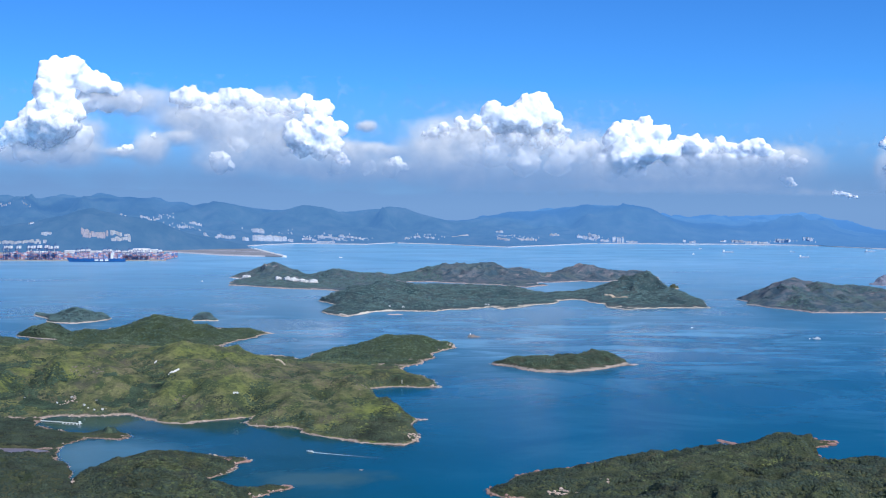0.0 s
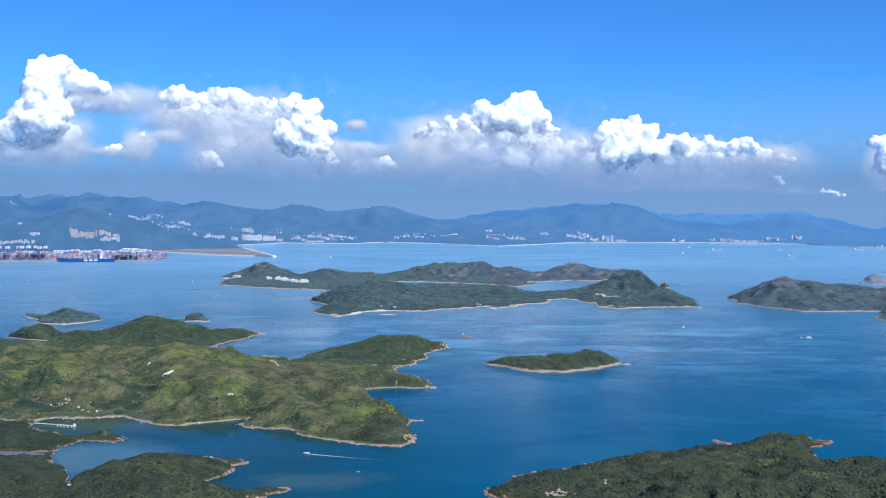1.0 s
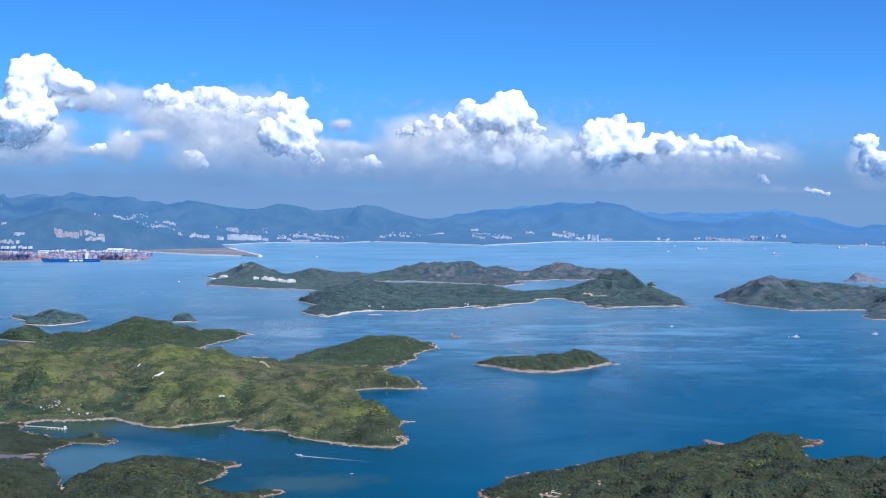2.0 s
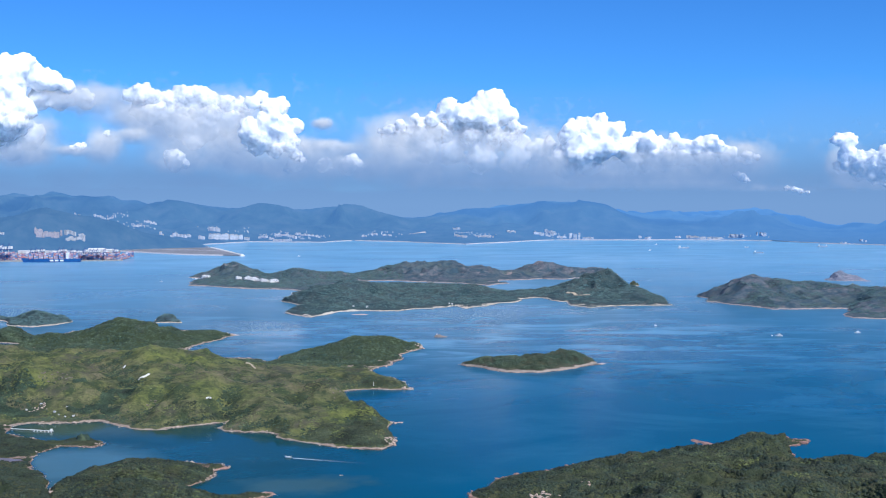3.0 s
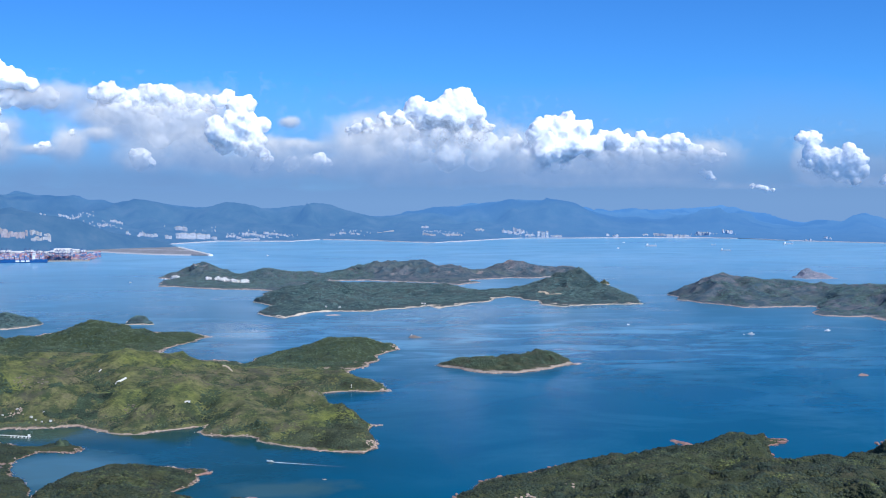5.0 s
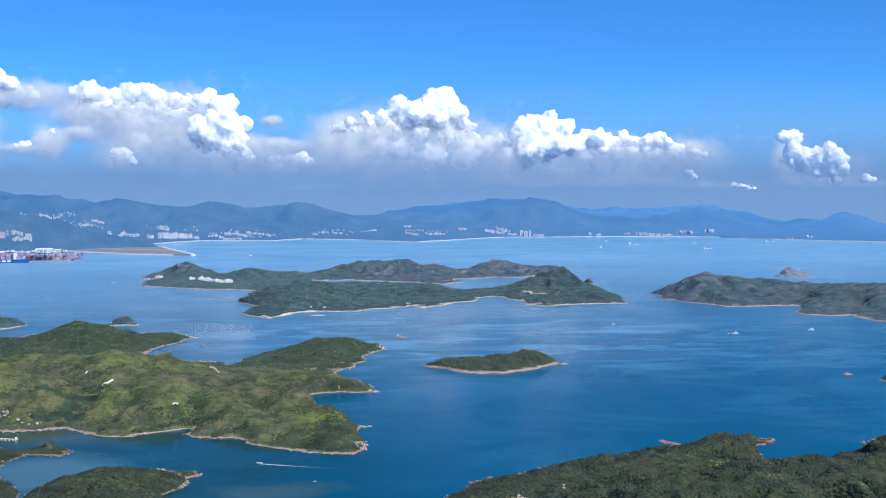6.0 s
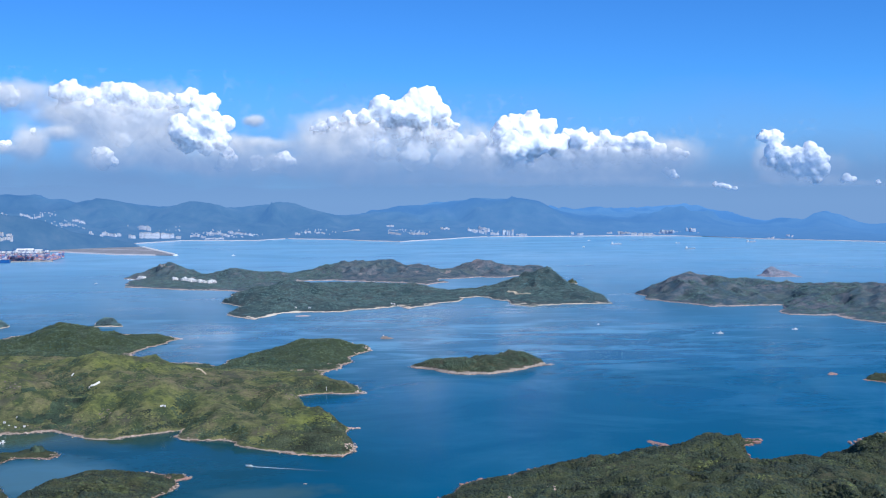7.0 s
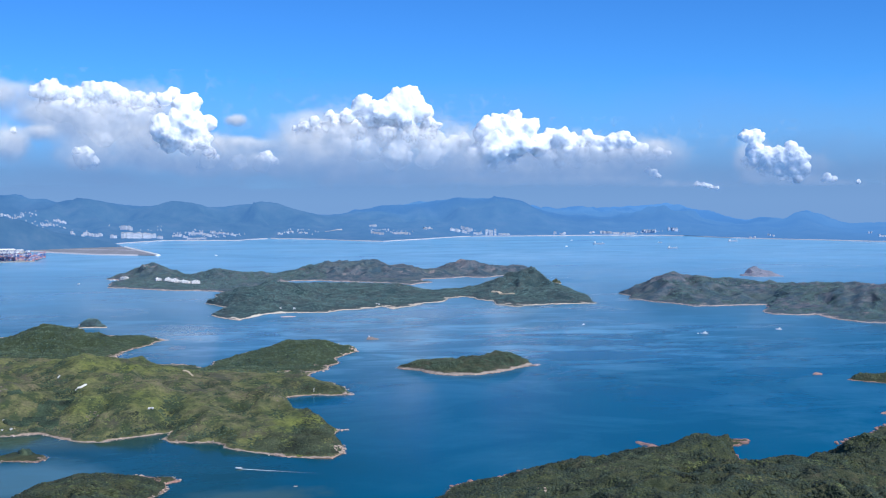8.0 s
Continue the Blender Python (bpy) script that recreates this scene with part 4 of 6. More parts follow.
# the low town by the beach
white_blocks += town(rng, -480, 4037, -427, 3997, 6, 3.8, 7.7, 7.7)
white_blocks += town(rng, -428, 4039, -350, 3991, 12, 3.8, 7.7, 6.7)
white_blocks += town(rng, -354, 4032, -271, 4002, 13, 3.8, 7.7, 6.7)
white_blocks += town(rng, -424, 3968, -363, 3957, 8, 3.8, 4.7, 7.6)
# scattered estates
white_blocks += town(rng, -129, 4102, -117, 4094, 2, 3.9, 5.9, 7.8)
white_blocks += town(rng, -96, 4112, -75, 4104, 4, 3.9, 4.9, 7.8)
white_blocks += town(rng, -57, 4089, -31, 4080, 4, 3.9, 4.9, 7.8)
white_blocks += town(rng, 193, 4213, 215, 4208, 3, 4.0, 6.0, 10.0)
# the eastern estates
white_blocks += town(rng, 469, 4119, 550, 4149, 11, 5.9, 8.9, 7.9)
white_blocks += town(rng, 515, 4184, 540, 4167, 5, 6.0, 10.0, 8.0)
white_blocks += town(rng, 553, 4127, 575, 4127, 4, 4.9, 6.9, 7.9)
white_blocks += town(rng, 640, 4116, 678, 4108, 5, 3.9, 5.9, 7.8)
# the last shore
white_blocks += town(rng, 834, 4122, 847, 4130, 2, 5.9, 9.8, 7.9)
white_blocks += town(rng, 860, 4125, 883, 4130, 3, 3.9, 5.9, 7.9)
white_blocks += town(rng, 973, 4153, 990, 4158, 3, 4.0, 5.9, 7.9)
white_blocks += town(rng, 1160, 4130, 1199, 4092, 9, 7.8, 11.8, 7.8)
white_blocks += town(rng, 1326, 3717, 1329, 3662, 2, 4.0, 6.5, 7.0)
white_blocks += town(rng, 1334, 3661, 1408, 3695, 7, 4.0, 6.5, 7.0)
white_blocks += town(rng, 1484, 3786, 1491, 3727, 3, 4.0, 6.5, 7.0)
white_blocks += town(rng, 1848, 3803, 1862, 3800, 2, 4.0, 6.5, 7.0)
white_blocks += town(rng, 1786, 3593, 1777, 3543, 3, 4.0, 6.5, 7.0)
# towers
white_blocks += town(rng, 594, 4122, 634, 4116, 5, 15.7, 17.7, 7.9)
white_blocks += town(rng, 1266, 4160, 1286, 4122, 4, 9.0, 12.5, 7.9)
cream_blocks = []
# the hill town
cream_blocks += town(rng, -906, 3228, -879, 3232, 7, 6.2, 9.2, 5.4)
cream_blocks += town(rng, -896, 3205, -849, 3224, 11, 4.6, 7.7, 6.1)
cream_blocks += town(rng, -870, 3232, -857, 3253, 4, 3.1, 4.6, 6.2)
# shore houses
cream_blocks += town(rng, 184, 4026, 224, 3978, 7, 3.8, 5.7, 9.5)
cream_blocks += town(rng, 261, 4027, 319, 4026, 9, 3.8, 5.8, 7.7)
cream_blocks += town(rng, 374, 4129, 406, 4134, 4, 3.9, 4.9, 7.9)
cream_blocks += town(rng, 1018, 4150, 1044, 4113, 6, 5.9, 7.9, 9.9)
cream_blocks += town(rng, 1045, 4102, 1117, 4094, 9, 4.9, 7.8, 9.8)
cream_blocks += town(rng, -1180, 3153, -1136, 3158, 7, 4.5, 7.5, 7.5)
cream_blocks += town(rng, -1131, 3160, -1062, 3161, 9, 4.5, 6.8, 7.5)
pink_blocks = []
pink_blocks += town(rng, -975, 3197, -952, 3197, 7, 9.1, 15.2, 6.1)
pink_blocks += town(rng, -955, 3197, -911, 3216, 10, 7.6, 13.8, 6.1)
scatter(apartment_block(M_HAZEWALL, "white flat-roofed block in a hazy shore town", "blocks of the shore towns"), white_blocks)
scatter(apartment_block(M_CREAM, "cream flat-roofed block on the wooded slope", "blocks of the shore towns"), cream_blocks)
scatter(apartment_block(M_PINK, "pinkish tower block above the container port", "towers above the port"), pink_blocks)


# small houses scattered among the trees of the far shore
bm = bmesh.new()
for x0, y0, x1, y1, n in ((-1060, 4150, -880, 4120, 30), (-1000, 4180, -870, 4160, 18), (-700, 4120, -520, 4090, 18), (-480, 4060, -240, 4020, 40), (-460, 4010, -300, 3985, 24), (-130, 4120, 20, 4090, 14),
                          (185, 4060, 330, 4060, 24), (190, 4100, 330, 4100, 14), (460, 4160, 600, 4150, 16), (1000, 4130, 1130, 4100, 20), (1140, 4130, 1290, 4100, 16), (-1640, 4300, -1480, 4260, 24), (-860, 4130, -760, 4060, 12)):
    for _ in range(n):
        u, v = rng.random(), rng.normal(0, 16)
        where = town(rng, x0 + (x1 - x0) * u, y0 + (y1 - y0) * u + v, x0 + (x1 - x0) * u, y0 + (y1 - y0) * u + v, 1, 1.6, 3.0, 2.6)[0]
        home = block(bmesh.new(), -0.5, 0.5, -0.5, 0.5, 0.0, 1.0)
        gable(home, -0.5, 0.5, -0.5, 0.5, 1.0, 1.35, 0.06)
        bmesh.ops.transform(home, matrix=where, verts=home.verts)
        spare = bpy.data.meshes.new("spare")
        home.to_mesh(spare)
        home.free()
        bm.from_mesh(spare)
        bpy.data.meshes.remove(spare)
tagged(part("hillside_houses", bm, M_HAZEHOUSE), "small pale houses scattered among the trees of the far shore", "houses", kind="stuff")


def village_house(roof, name, label, group):
    """A small house of unit size with a door, windows and an overhanging roof."""
    t = tagged(new(name), label, "house", group)
    bm = block(bmesh.new(), -0.5, 0.5, -0.4, 0.4, 0.0, 0.78)
    block(bm, -0.54, 0.54, -0.44, 0.44, 0.36, 0.41)
    part("wall", bm, M_WHITEWALL, t)
    part("door", block(bmesh.new(), -0.08, 0.08, -0.415, -0.39, 0.0, 0.3), M_DECKWOOD, t)
    for x in (-0.32, 0.32):
        for z in (0.13, 0.5):
            w = part("window", block(bmesh.new(), x - 0.08, x + 0.08, -0.412, -0.39, z - 0.01, z + 0.14), M_STEELWHITE, t)
            part("pane", block(bmesh.new(), x - 0.055, x + 0.055, -0.418, -0.4, z + 0.01, z + 0.12), M_PANE, w)
    if roof == "flat":
        bm = block(bmesh.new(), -0.55, 0.55, -0.45, 0.45, 0.78, 0.84)
        block(bm, -0.2, 0.15, -0.1, 0.35, 0.84, 1.0, 0.02)
        part("roof", bm, M_WHITEWALL, t)
    else:
        part("roof", gable(bmesh.new(), -0.5, 0.5, -0.4, 0.4, 0.78, 1.05, 0.06), M_ROOF, t)
    return t


def hamlet(land, spots, rng, lo, hi, sink=0.4):
    out = []
    for x, y in spots:
        z = float(land.at(np.array([x]), np.array([y]))[0])
        s = rng.uniform(lo, hi)
        out.append(sized(x, y, z - sink, rng.uniform(-35, 35), s, s * rng.uniform(0.7, 1.0), s * rng.uniform(0.75, 1.1)))
    return out


spots = [(-376 + 2.7 * i + rng.uniform(-1, 1), 2092 - 2.1 * i + rng.uniform(-3, 3)) for i in range(15)]
u = rng.random(48)
spots += list(zip(-284 + 80 * u + rng.uniform(-4, 4, 48), 2022 - 104 * u + rng.uniform(-9, 14, 48)))
scatter(village_house("flat", "village_house", "small white flat-roofed house in the island village", "houses of the island village"), hamlet(north_isle, spots, rng, 3.6, 6.4, 0.1))
scatter(village_house("gable", "shore_house", "white house among trees above the island beach", "houses above the island beach"),
        hamlet(south_isle, [(-66, 1478), (-49, 1476), (56, 1527), (59.5, 1528)], rng, 1.7, 2.6, 0.2))
scatter(village_house("gable", "cottage", "small white cottage on the slope behind the pier", "cottages behind the pier"),
        hamlet(peninsula, [(-243.9, 746.8), (-223.6, 736.3), (-220.6, 734.8), (-211.4, 734.3), (-216.4, 733.3), (-236.3, 752.3), (-264.3, 746.8), (-218, 743.8)], rng, 0.9, 1.6, 0.2))


# the pale beach and sea road along the far shore
bm = bmesh.new()
line = [p for p in mainland.coast if -620 < p[0] < 2100 and 2950 < p[1] < 4300]
last = None
for i, p in enumerate(line):
    w = 2.5 + 2.5 * math.sin(i * 1.7) + 1.5 * math.sin(i * 0.6)
    row = [bm.verts.new((p[0], p[1] + dy, z)) for dy, z in ((-3, -0.5), (-1, 1.2), (w, 2.4), (w + 4, 1.0))]
    if last:
        for k in range(3):
            bm.faces.new((last[k], row[k], row[k + 1], last[k + 1]))
    last = row
bmesh.ops.recalc_face_normals(bm, faces=bm.faces)
tagged(part("ground_beach", bm, M_PALESHORE), "pale beach and sea road along the far shore", "beach", kind="structure")


# ---- the container port ----
bm = bmesh.new()
slab = [(-2400, 2400), (-1457, 2577), (-1000, 2678), (-634, 2716), (-690, 2860), (-745, 3060), (-760, 3300), (-2400, 3300)]
low = [bm.verts.new((x, y, -2)) for x, y in slab]
top = [bm.verts.new((x, y, 2.2)) for x, y in slab]
bm.faces.new(top)
for i in range(len(slab)):
    j = (i + 1) % len(slab)
    bm.faces.new((low[i], low[j], top[j], top[i]))
tagged(part("ground_port", bm, M_CONCRETE), "flat concrete quay of the container port", "quay", kind="structure")
bm = bmesh.new()
slab = [(-760, 3235), (-646, 3119), (-554, 3023), (-444, 2967), (-392, 2940), (-402, 2966), (-455, 3140), (-542, 3420), (-600, 3470), (-800, 3420)]
low = [bm.verts.new((x, y, -2)) for x, y in slab]
top = [bm.verts.new((x, y, 2.6)) for x, y in slab]
bm.faces.new(top)
for i in range(len(slab)):
    j = (i + 1) % len(slab)
    bm.faces.new((low[i], low[j], top[j], top[i]))
tagged(part("ground_reclaimed", bm, M_FILL), "bare brown reclaimed land beside the port", "ground", kind="structure")
bm = bmesh.new()
for a, b in (((-392, 2938), (-455, 3138)), ((-455, 3138), (-542, 3418))):
    d = (Vector(b) - Vector(a)).normalized()
    n = Vector((-d.y, d.x))
    v = [bm.verts.new((p[0] + n.x * k, p[1] + n.y * k, z)) for p in (a, b) for k, z in ((-7, -1), (-3, 4.2), (3, 4.2), (7, -1))]
    for i in range(3):
        bm.faces.new((v[i], v[i + 1], v[i + 5], v[i + 4]))
    bm.faces.new(v[:4])
    bm.faces.new(v[4:])
tagged(part("sea_wall", bm, M_PALECONCRETE), "pale stone sea wall round the reclaimed land", "sea wall", kind="structure")


bm = bmesh.new()
for a, b in (((-760, 3235), (-646, 3119)), ((-646, 3119), (-554, 3023)), ((-554, 3023), (-444, 2967))):
    v = [bm.verts.new((p[0], p[1] + k, z)) for p in (a, b) for k, z in ((-7, -0.5), (-3, 1.6), (1, 2.9), (4, 2.5))]
    for i in range(3):
        bm.faces.new((v[i], v[i + 4], v[i + 5], v[i + 1]))
tagged(part("ground_apron", bm, M_PALESHORE), "pale sandy edge of the reclaimed land", "ground", kind="structure")
bm = bmesh.new()
for a, b in (((-760, 3380), (-640, 3300)), ((-640, 3300), (-520, 3230)), ((-520, 3230), (-462, 3165))):
    d = (Vector(b) - Vector(a)).normalized()
    v = [bm.verts.new((p[0] - d.y * k, p[1] + d.x * k, z)) for p in (a, b) for k, z in ((-9, 2.5), (-6, 2.8), (6, 2.8), (9, 2.5))]
    for i in range(3):
        bm.faces.new((v[i], v[i + 4], v[i + 5], v[i + 1]))
tagged(part("road", bm, M_PALESHORE), "pale dirt track over the reclaimed land", "road", kind="structure")


def quay_crane():
    """A ship-to-shore gantry crane: portal legs, tie beams, boom, stays, machinery house and cab."""
    t = tagged(new("quay_crane"), "tall blue gantry crane with a white machinery house on the quay", "crane", "cranes along the quay")
    for x in (-5, 5):
        for y in (-7, 7):
            part("leg", bar(bmesh.new(), (x, y, 0), (x, y, 24), 0.9), M_STEELBLUE, t)
    for x in (-5, 5):
        part("tie_beam", bar(bmesh.new(), (x, -7, 10), (x, 7, 10), 0.8), M_STEELBLUE, t)
        part("boom", bar(bmesh.new(), (x * 0.3, -26, 22), (x * 0.3, 12, 22), 1.2), M_STEELBLUE, t)
        part("mast", bar(bmesh.new(), (x, -7, 24), (x * 0.25, -5, 34), 0.9), M_STEELBLUE, t)
        part("stay", bar(bmesh.new(), (x * 0.25, -5, 34), (x * 0.3, -24, 22.6), 0.4), M_STEELBLUE, t)
    part("machinery_house", block(bmesh.new(), -7.5, 7.5, -2, 9, 23, 28, 0.4), M_STEELWHITE, t, "white machinery house")
    cab = part("cab", block(bmesh.new(), -1.3, 1.3, -14, -11, 18.8, 21.2, 0.2), M_STEELWHITE, t)
    part("window", block(bmesh.new(), -1.1, 1.1, -14.05, -13.6, 19.3, 20.6), M_PANE, cab)
    return t


rng = np.random.default_rng(71)
quay = lambda x: 2678 + (x + 1000) * (0.104 if x > -1000 else 0.22)
spots = [-1190, -1160, -1118, -1092, -1050, -1025, -992, -983, -967, -942, -933, -920, -904, -894, -883, -835, -822, -814, -774, -766, -747, -731, -719, -706, -698, -689, -677, -651]
scatter(quay_crane(), [sized(x + rng.uniform(-2, 2), quay(x) + 12, 2.2, rng.uniform(-3, 3), 0.6, 0.9, (1.15 if x < -870 else 0.85 if x < -760 else 0.78) + rng.uniform(-0.05, 0.05)) for x in spots])


def container_stack(kind, nx, ny, nz, seed):
    """A block of stacked containers with uneven tops."""
    rg = np.random.default_rng(seed)
    bm = bmesh.new()
    for i in range(nx):
        for j in range(ny):
            for k in range(max(1, int(nz * rg.uniform(0.55, 1.05)))):
                block(bm, i * 4.6, i * 4.6 + 4.3, j * 1.7, j * 1.7 + 1.6, k * 1.6, k * 1.6 + 1.5)
    t = tagged(part(kind, bm, M_BOX), "block of stacked red, orange, white and blue containers", "containers", "container stacks in the yard")
    return t


yards = [[], [], []]
for row in range(7):
    for x in np.arange(-1330, -655, 21.0):
        y = quay(x) + 26 + row * 26
        if rng.random() < 0.16 or (x > -800 and row > 4):
            continue
        yards[int(rng.integers(3))].append(pose(x + rng.uniform(-2, 2), y + rng.uniform(-2, 2), 2.2, 0, 0, 5))
for number, where in enumerate(yards):
    scatter(container_stack("container_block", 4, 7, (7, 5, 9)[number], 90 + number), where)


def shed():
    t = tagged(new("warehouse"), "long low warehouse with a white roof behind the quay", "warehouse", "warehouses behind the quay")
    part("wall", block(bmesh.new(), -0.5, 0.5, -0.5, 0.5, 0, 0.72), M_CREAM, t)
    part("roof", gable(bmesh.new(), -0.5, 0.5, -0.5, 0.5, 0.72, 1.0, 0.03), M_STEELWHITE, t)
    for x in (-0.3, 0.0, 0.3):
        part("door", block(bmesh.new(), x - 0.05, x + 0.05, -0.507, -0.49, 0, 0.5), M_ROOF, t)
    return t


scatter(shed(), [sized(x, y, 2.2, 4, w, 26, h) for x, y, w, h in ((-1005, 3030, 42, 6), (-930, 3040, 36, 5), (-860, 3055, 50, 6),
                                                                 (-1060, 3085, 40, 5), (-960, 3090, 46, 7), (-890, 3100, 60, 6), (-815, 3060, 38, 7), (-790, 3110, 40, 12), (-772, 3150, 26, 8))])


def hull(bm, length, beam, z0, z1, sheer=0.0, flare=0.8, n=10):
    """A boat's hull along x, bow at +x, with a flat transom."""
    rows = []
    for i in range(n + 1):
        u = i / n
        w = beam / 2 * (1 - max(0, (u - 0.55) / 0.45) ** 2.2) * (0.9 + 0.1 * min(1, u * 4))
        x = -length / 2 + length * u
        top = z1 + sheer * max(0, u - 0.4) ** 2
        over = length * 0.05 * max(0, u - 0.6) * 2
        rows.append([bm.verts.new(p) for p in ((x, 0, z0), (x, -w * flare, z0 + (z1 - z0) * 0.25), (x + over, -w, top), (x + over, w, top), (x, w * flare, z0 + (z1 - z0) * 0.25))])
    for a, b in zip(rows, rows[1:]):
        for i in range(5):
            j = (i + 1) % 5
            bm.faces.new((a[i], b[i], b[j], a[j]))
    bm.faces.new(rows[0])
    bm.faces.new(rows[-1][::-1])
    bmesh.ops.remove_doubles(bm, verts=bm.verts, dist=0.001)
    bmesh.ops.recalc_face_normals(bm, faces=bm.faces)
    return bm


ship = tagged(new("container_ship"), "large blue container ship loaded with stacked boxes at the quay", "ship")
part("hull", hull(bmesh.new(), 124, 15, -2, 7.5, 6), M_HULLBLUE, ship)
house = part("deckhouse", block(block(bmesh.new(), -38, -31, -6, 6, 7.5, 21, 0.3), -37, -32, -7.5, 7.5, 19, 20.5), M_STEELWHITE, ship, "white deckhouse with bridge wings")
part("window_band", block(bmesh.new(), -36.9, -30.9, -5.4, 5.4, 19.4, 20.2), M_PANE, house)
part("funnel", block(bmesh.new(), -44, -40, -2, 2, 7.5, 18, 0.4), M_HULLRED, ship)
for x in (-22, -11, 0):
    part("hull_marking", block(bmesh.new(), x - 4, x + 4, 7.05, 7.75, 2.2, 5.6), M_STEELWHITE, ship, "white painted hull marking")
for i in range(10):
    if 2 <= i <= 2:
        continue
    bm = bmesh.new()
    for j in range(2):
        for k in range(10):
            for l in range(int(rng.integers(4, 9))):
                block(bm, j * 4.6, j * 4.6 + 4.3, -6.2 + k * 1.25, -5.1 + k * 1.25, l * 1.5, l * 1.5 + 1.4)
    c = part("container_bay", bm, M_BOX, ship)
    c.location = (-56 + i * 10.6, 0, 7.5)
ship.matrix_basis = pose(-779, 2669, 0, 0, 0, 185.5)

# ---- boats on the water ----
def motor_yacht(label, name="motor_yacht"):
    t = tagged(new(name), label, "boat")
    part("hull", hull(bmesh.new(), 8, 2.4, -0.4, 1.1, 0.8), M_STEELWHITE, t)
    cabin = part("cabin", block(bmesh.new(), -2.6, 1.4, -0.85, 0.85, 1.1, 2.1, 0.18), M_STEELWHITE, t)
    part("window_band", block(bmesh.new(), -2.3, 1.33, -0.8, 0.8, 1.5, 1.72), M_PANE, cabin, "dark window band")
    part("flybridge", block(block(bmesh.new(), -2.0, 0.4, -0.7, 0.7, 2.1, 2.5, 0.1), -1.8, -0.2, -0.6, 0.6, 3.1, 3.2), M_STEELWHITE, t)
    part("mast", bar(bmesh.new(), (-1.0, 0, 2.5), (-1.2, 0, 4.0), 0.12), M_STEELWHITE, t)
    return t


yacht = motor_yacht("white two-decked motor yacht lying at anchor")
yacht.matrix_basis = sized(369, 1164, 0, 165, 0.95, 1.0, 0.8)
small = motor_yacht("small white cabin boat lying on calm water", "cabin_boat")
scatter(small, [sized(x, y, 0, a, s, s, s) for x, y, a, s in ((458, 1188, 170, 0.75), (363, 1166, 40, 0.3), (-406, 1997, 150, 0.6), (268, 1268, 20, 0.35), (-252, 2922, 10, 0.8), (684, 3227, 30, 1.0), (797, 3664, 170, 1.0))])

speed = tagged(new("speedboat"), "white speedboat with a long foaming wake", "boat")
part("hull", hull(bmesh.new(), 3.8, 1.3, -0.1, 0.7, 0.6), M_STEELWHITE, speed)
part("windscreen", block(bmesh.new(), 0.1, 0.3, -0.35, 0.35, 0.6, 0.85, 0.08), M_PANE, speed)
part("seat", block(bmesh.new(), -1.1, -0.5, -0.35, 0.35, 0.7, 0.95, 0.05), M_STEELWHITE, speed)
part("outboard_motor", block(bmesh.new(), -1.95, -1.6, -0.18, 0.18, 0.0, 0.9, 0.05), M_RUBBER, speed)
n = 90
xs = -1.5 - np.linspace(0, 1, n) ** 1.3 * 56
half = 0.34 + 1.1 * np.linspace(0, 1, n) ** 0.75
co, thick = [], []
for i, (x, w) in enumerate(zip(xs, half)):
    u = i / (n - 1)
    for k in (-1.0, -0.5, 0.0, 0.5, 1.0):
        co.append((x, k * w + 0.25 * math.sin(x * 0.35) * u, 0.06))
        thick.append(max(0.0, (1 - u) ** 3.2 * 3.4 * (1 - 0.7 * abs(k))))
idx = np.arange(n * 5).reshape(n, 5)
quads = np.stack([idx[:-1, :-1].ravel(), idx[:-1, 1:].ravel(), idx[1:, 1:].ravel(), idx[1:, :-1].ravel()], 1)
wake = sheet("wake", np.array(co), quads, M_FOAM, "white foam wake", "", True, "")
wake.data.attributes.new("thick", "FLOAT", "POINT").data.foreach_set("value", np.array(thick, dtype=np.float32))
wake.parent = speed
speed.matrix_basis = pose(-69.4, 619.2, 0, 0, 0, 180 - 21)


def coaster():
    t = tagged(new("cargo_ship"), "distant small cargo ship on the bay", "ship", "cargo ships on the bay")
    part("hull", hull(bmesh.new(), 36, 7, -1, 3.2, 3), M_HULLGREY, t)
    part("deckhouse", block(block(bmesh.new(), -15, -10, -2.6, 2.6, 3.2, 9, 0.3), -14.5, -11, -3.2, 3.2, 7.6, 8.4), M_STEELWHITE, t)
    for x in (-6, 1, 8):
        part("hatch", block(bmesh.new(), x, x + 5.5, -2.3, 2.3, 3.2, 4.6, 0.2), M_CREAM, t)
    part("foremast", bar(bmesh.new(), (14, 0, 3), (14, 0, 9), 0.5), M_STEELWHITE, t)
    return t


scatter(coaster(), [sized(x, y, 0, a, k, k, k) for x, y, a, k in ((808, 3357, 3, 0.9), (928, 3040, -4, 0.75), (1244, 3446, 2, 0.85), (1010, 3420, 12, 0.4))])

# ---- rocks, sandbar, pond, pier ----
def boulder(name, material, seed, label, group):
    """A cracked, angular boulder of about unit size, sunk a little into the ground."""
    bm = bmesh.new()
    bmesh.ops.create_icosphere(bm, subdivisions=2, radius=0.5)
    for v in bm.verts:
        n = noise.noise(v.co * 3.1 + Vector((seed, 0, 0))) * 0.22 + noise.noise(v.co * 7.0 + Vector((0, seed, 0))) * 0.08
        v.co = v.co * (1 + n)
        v.co.z *= 0.75
        if v.co.z < -0.18:
            v.co.z = -0.18
    return tagged(part(name, bm, material), label, "rock", group)


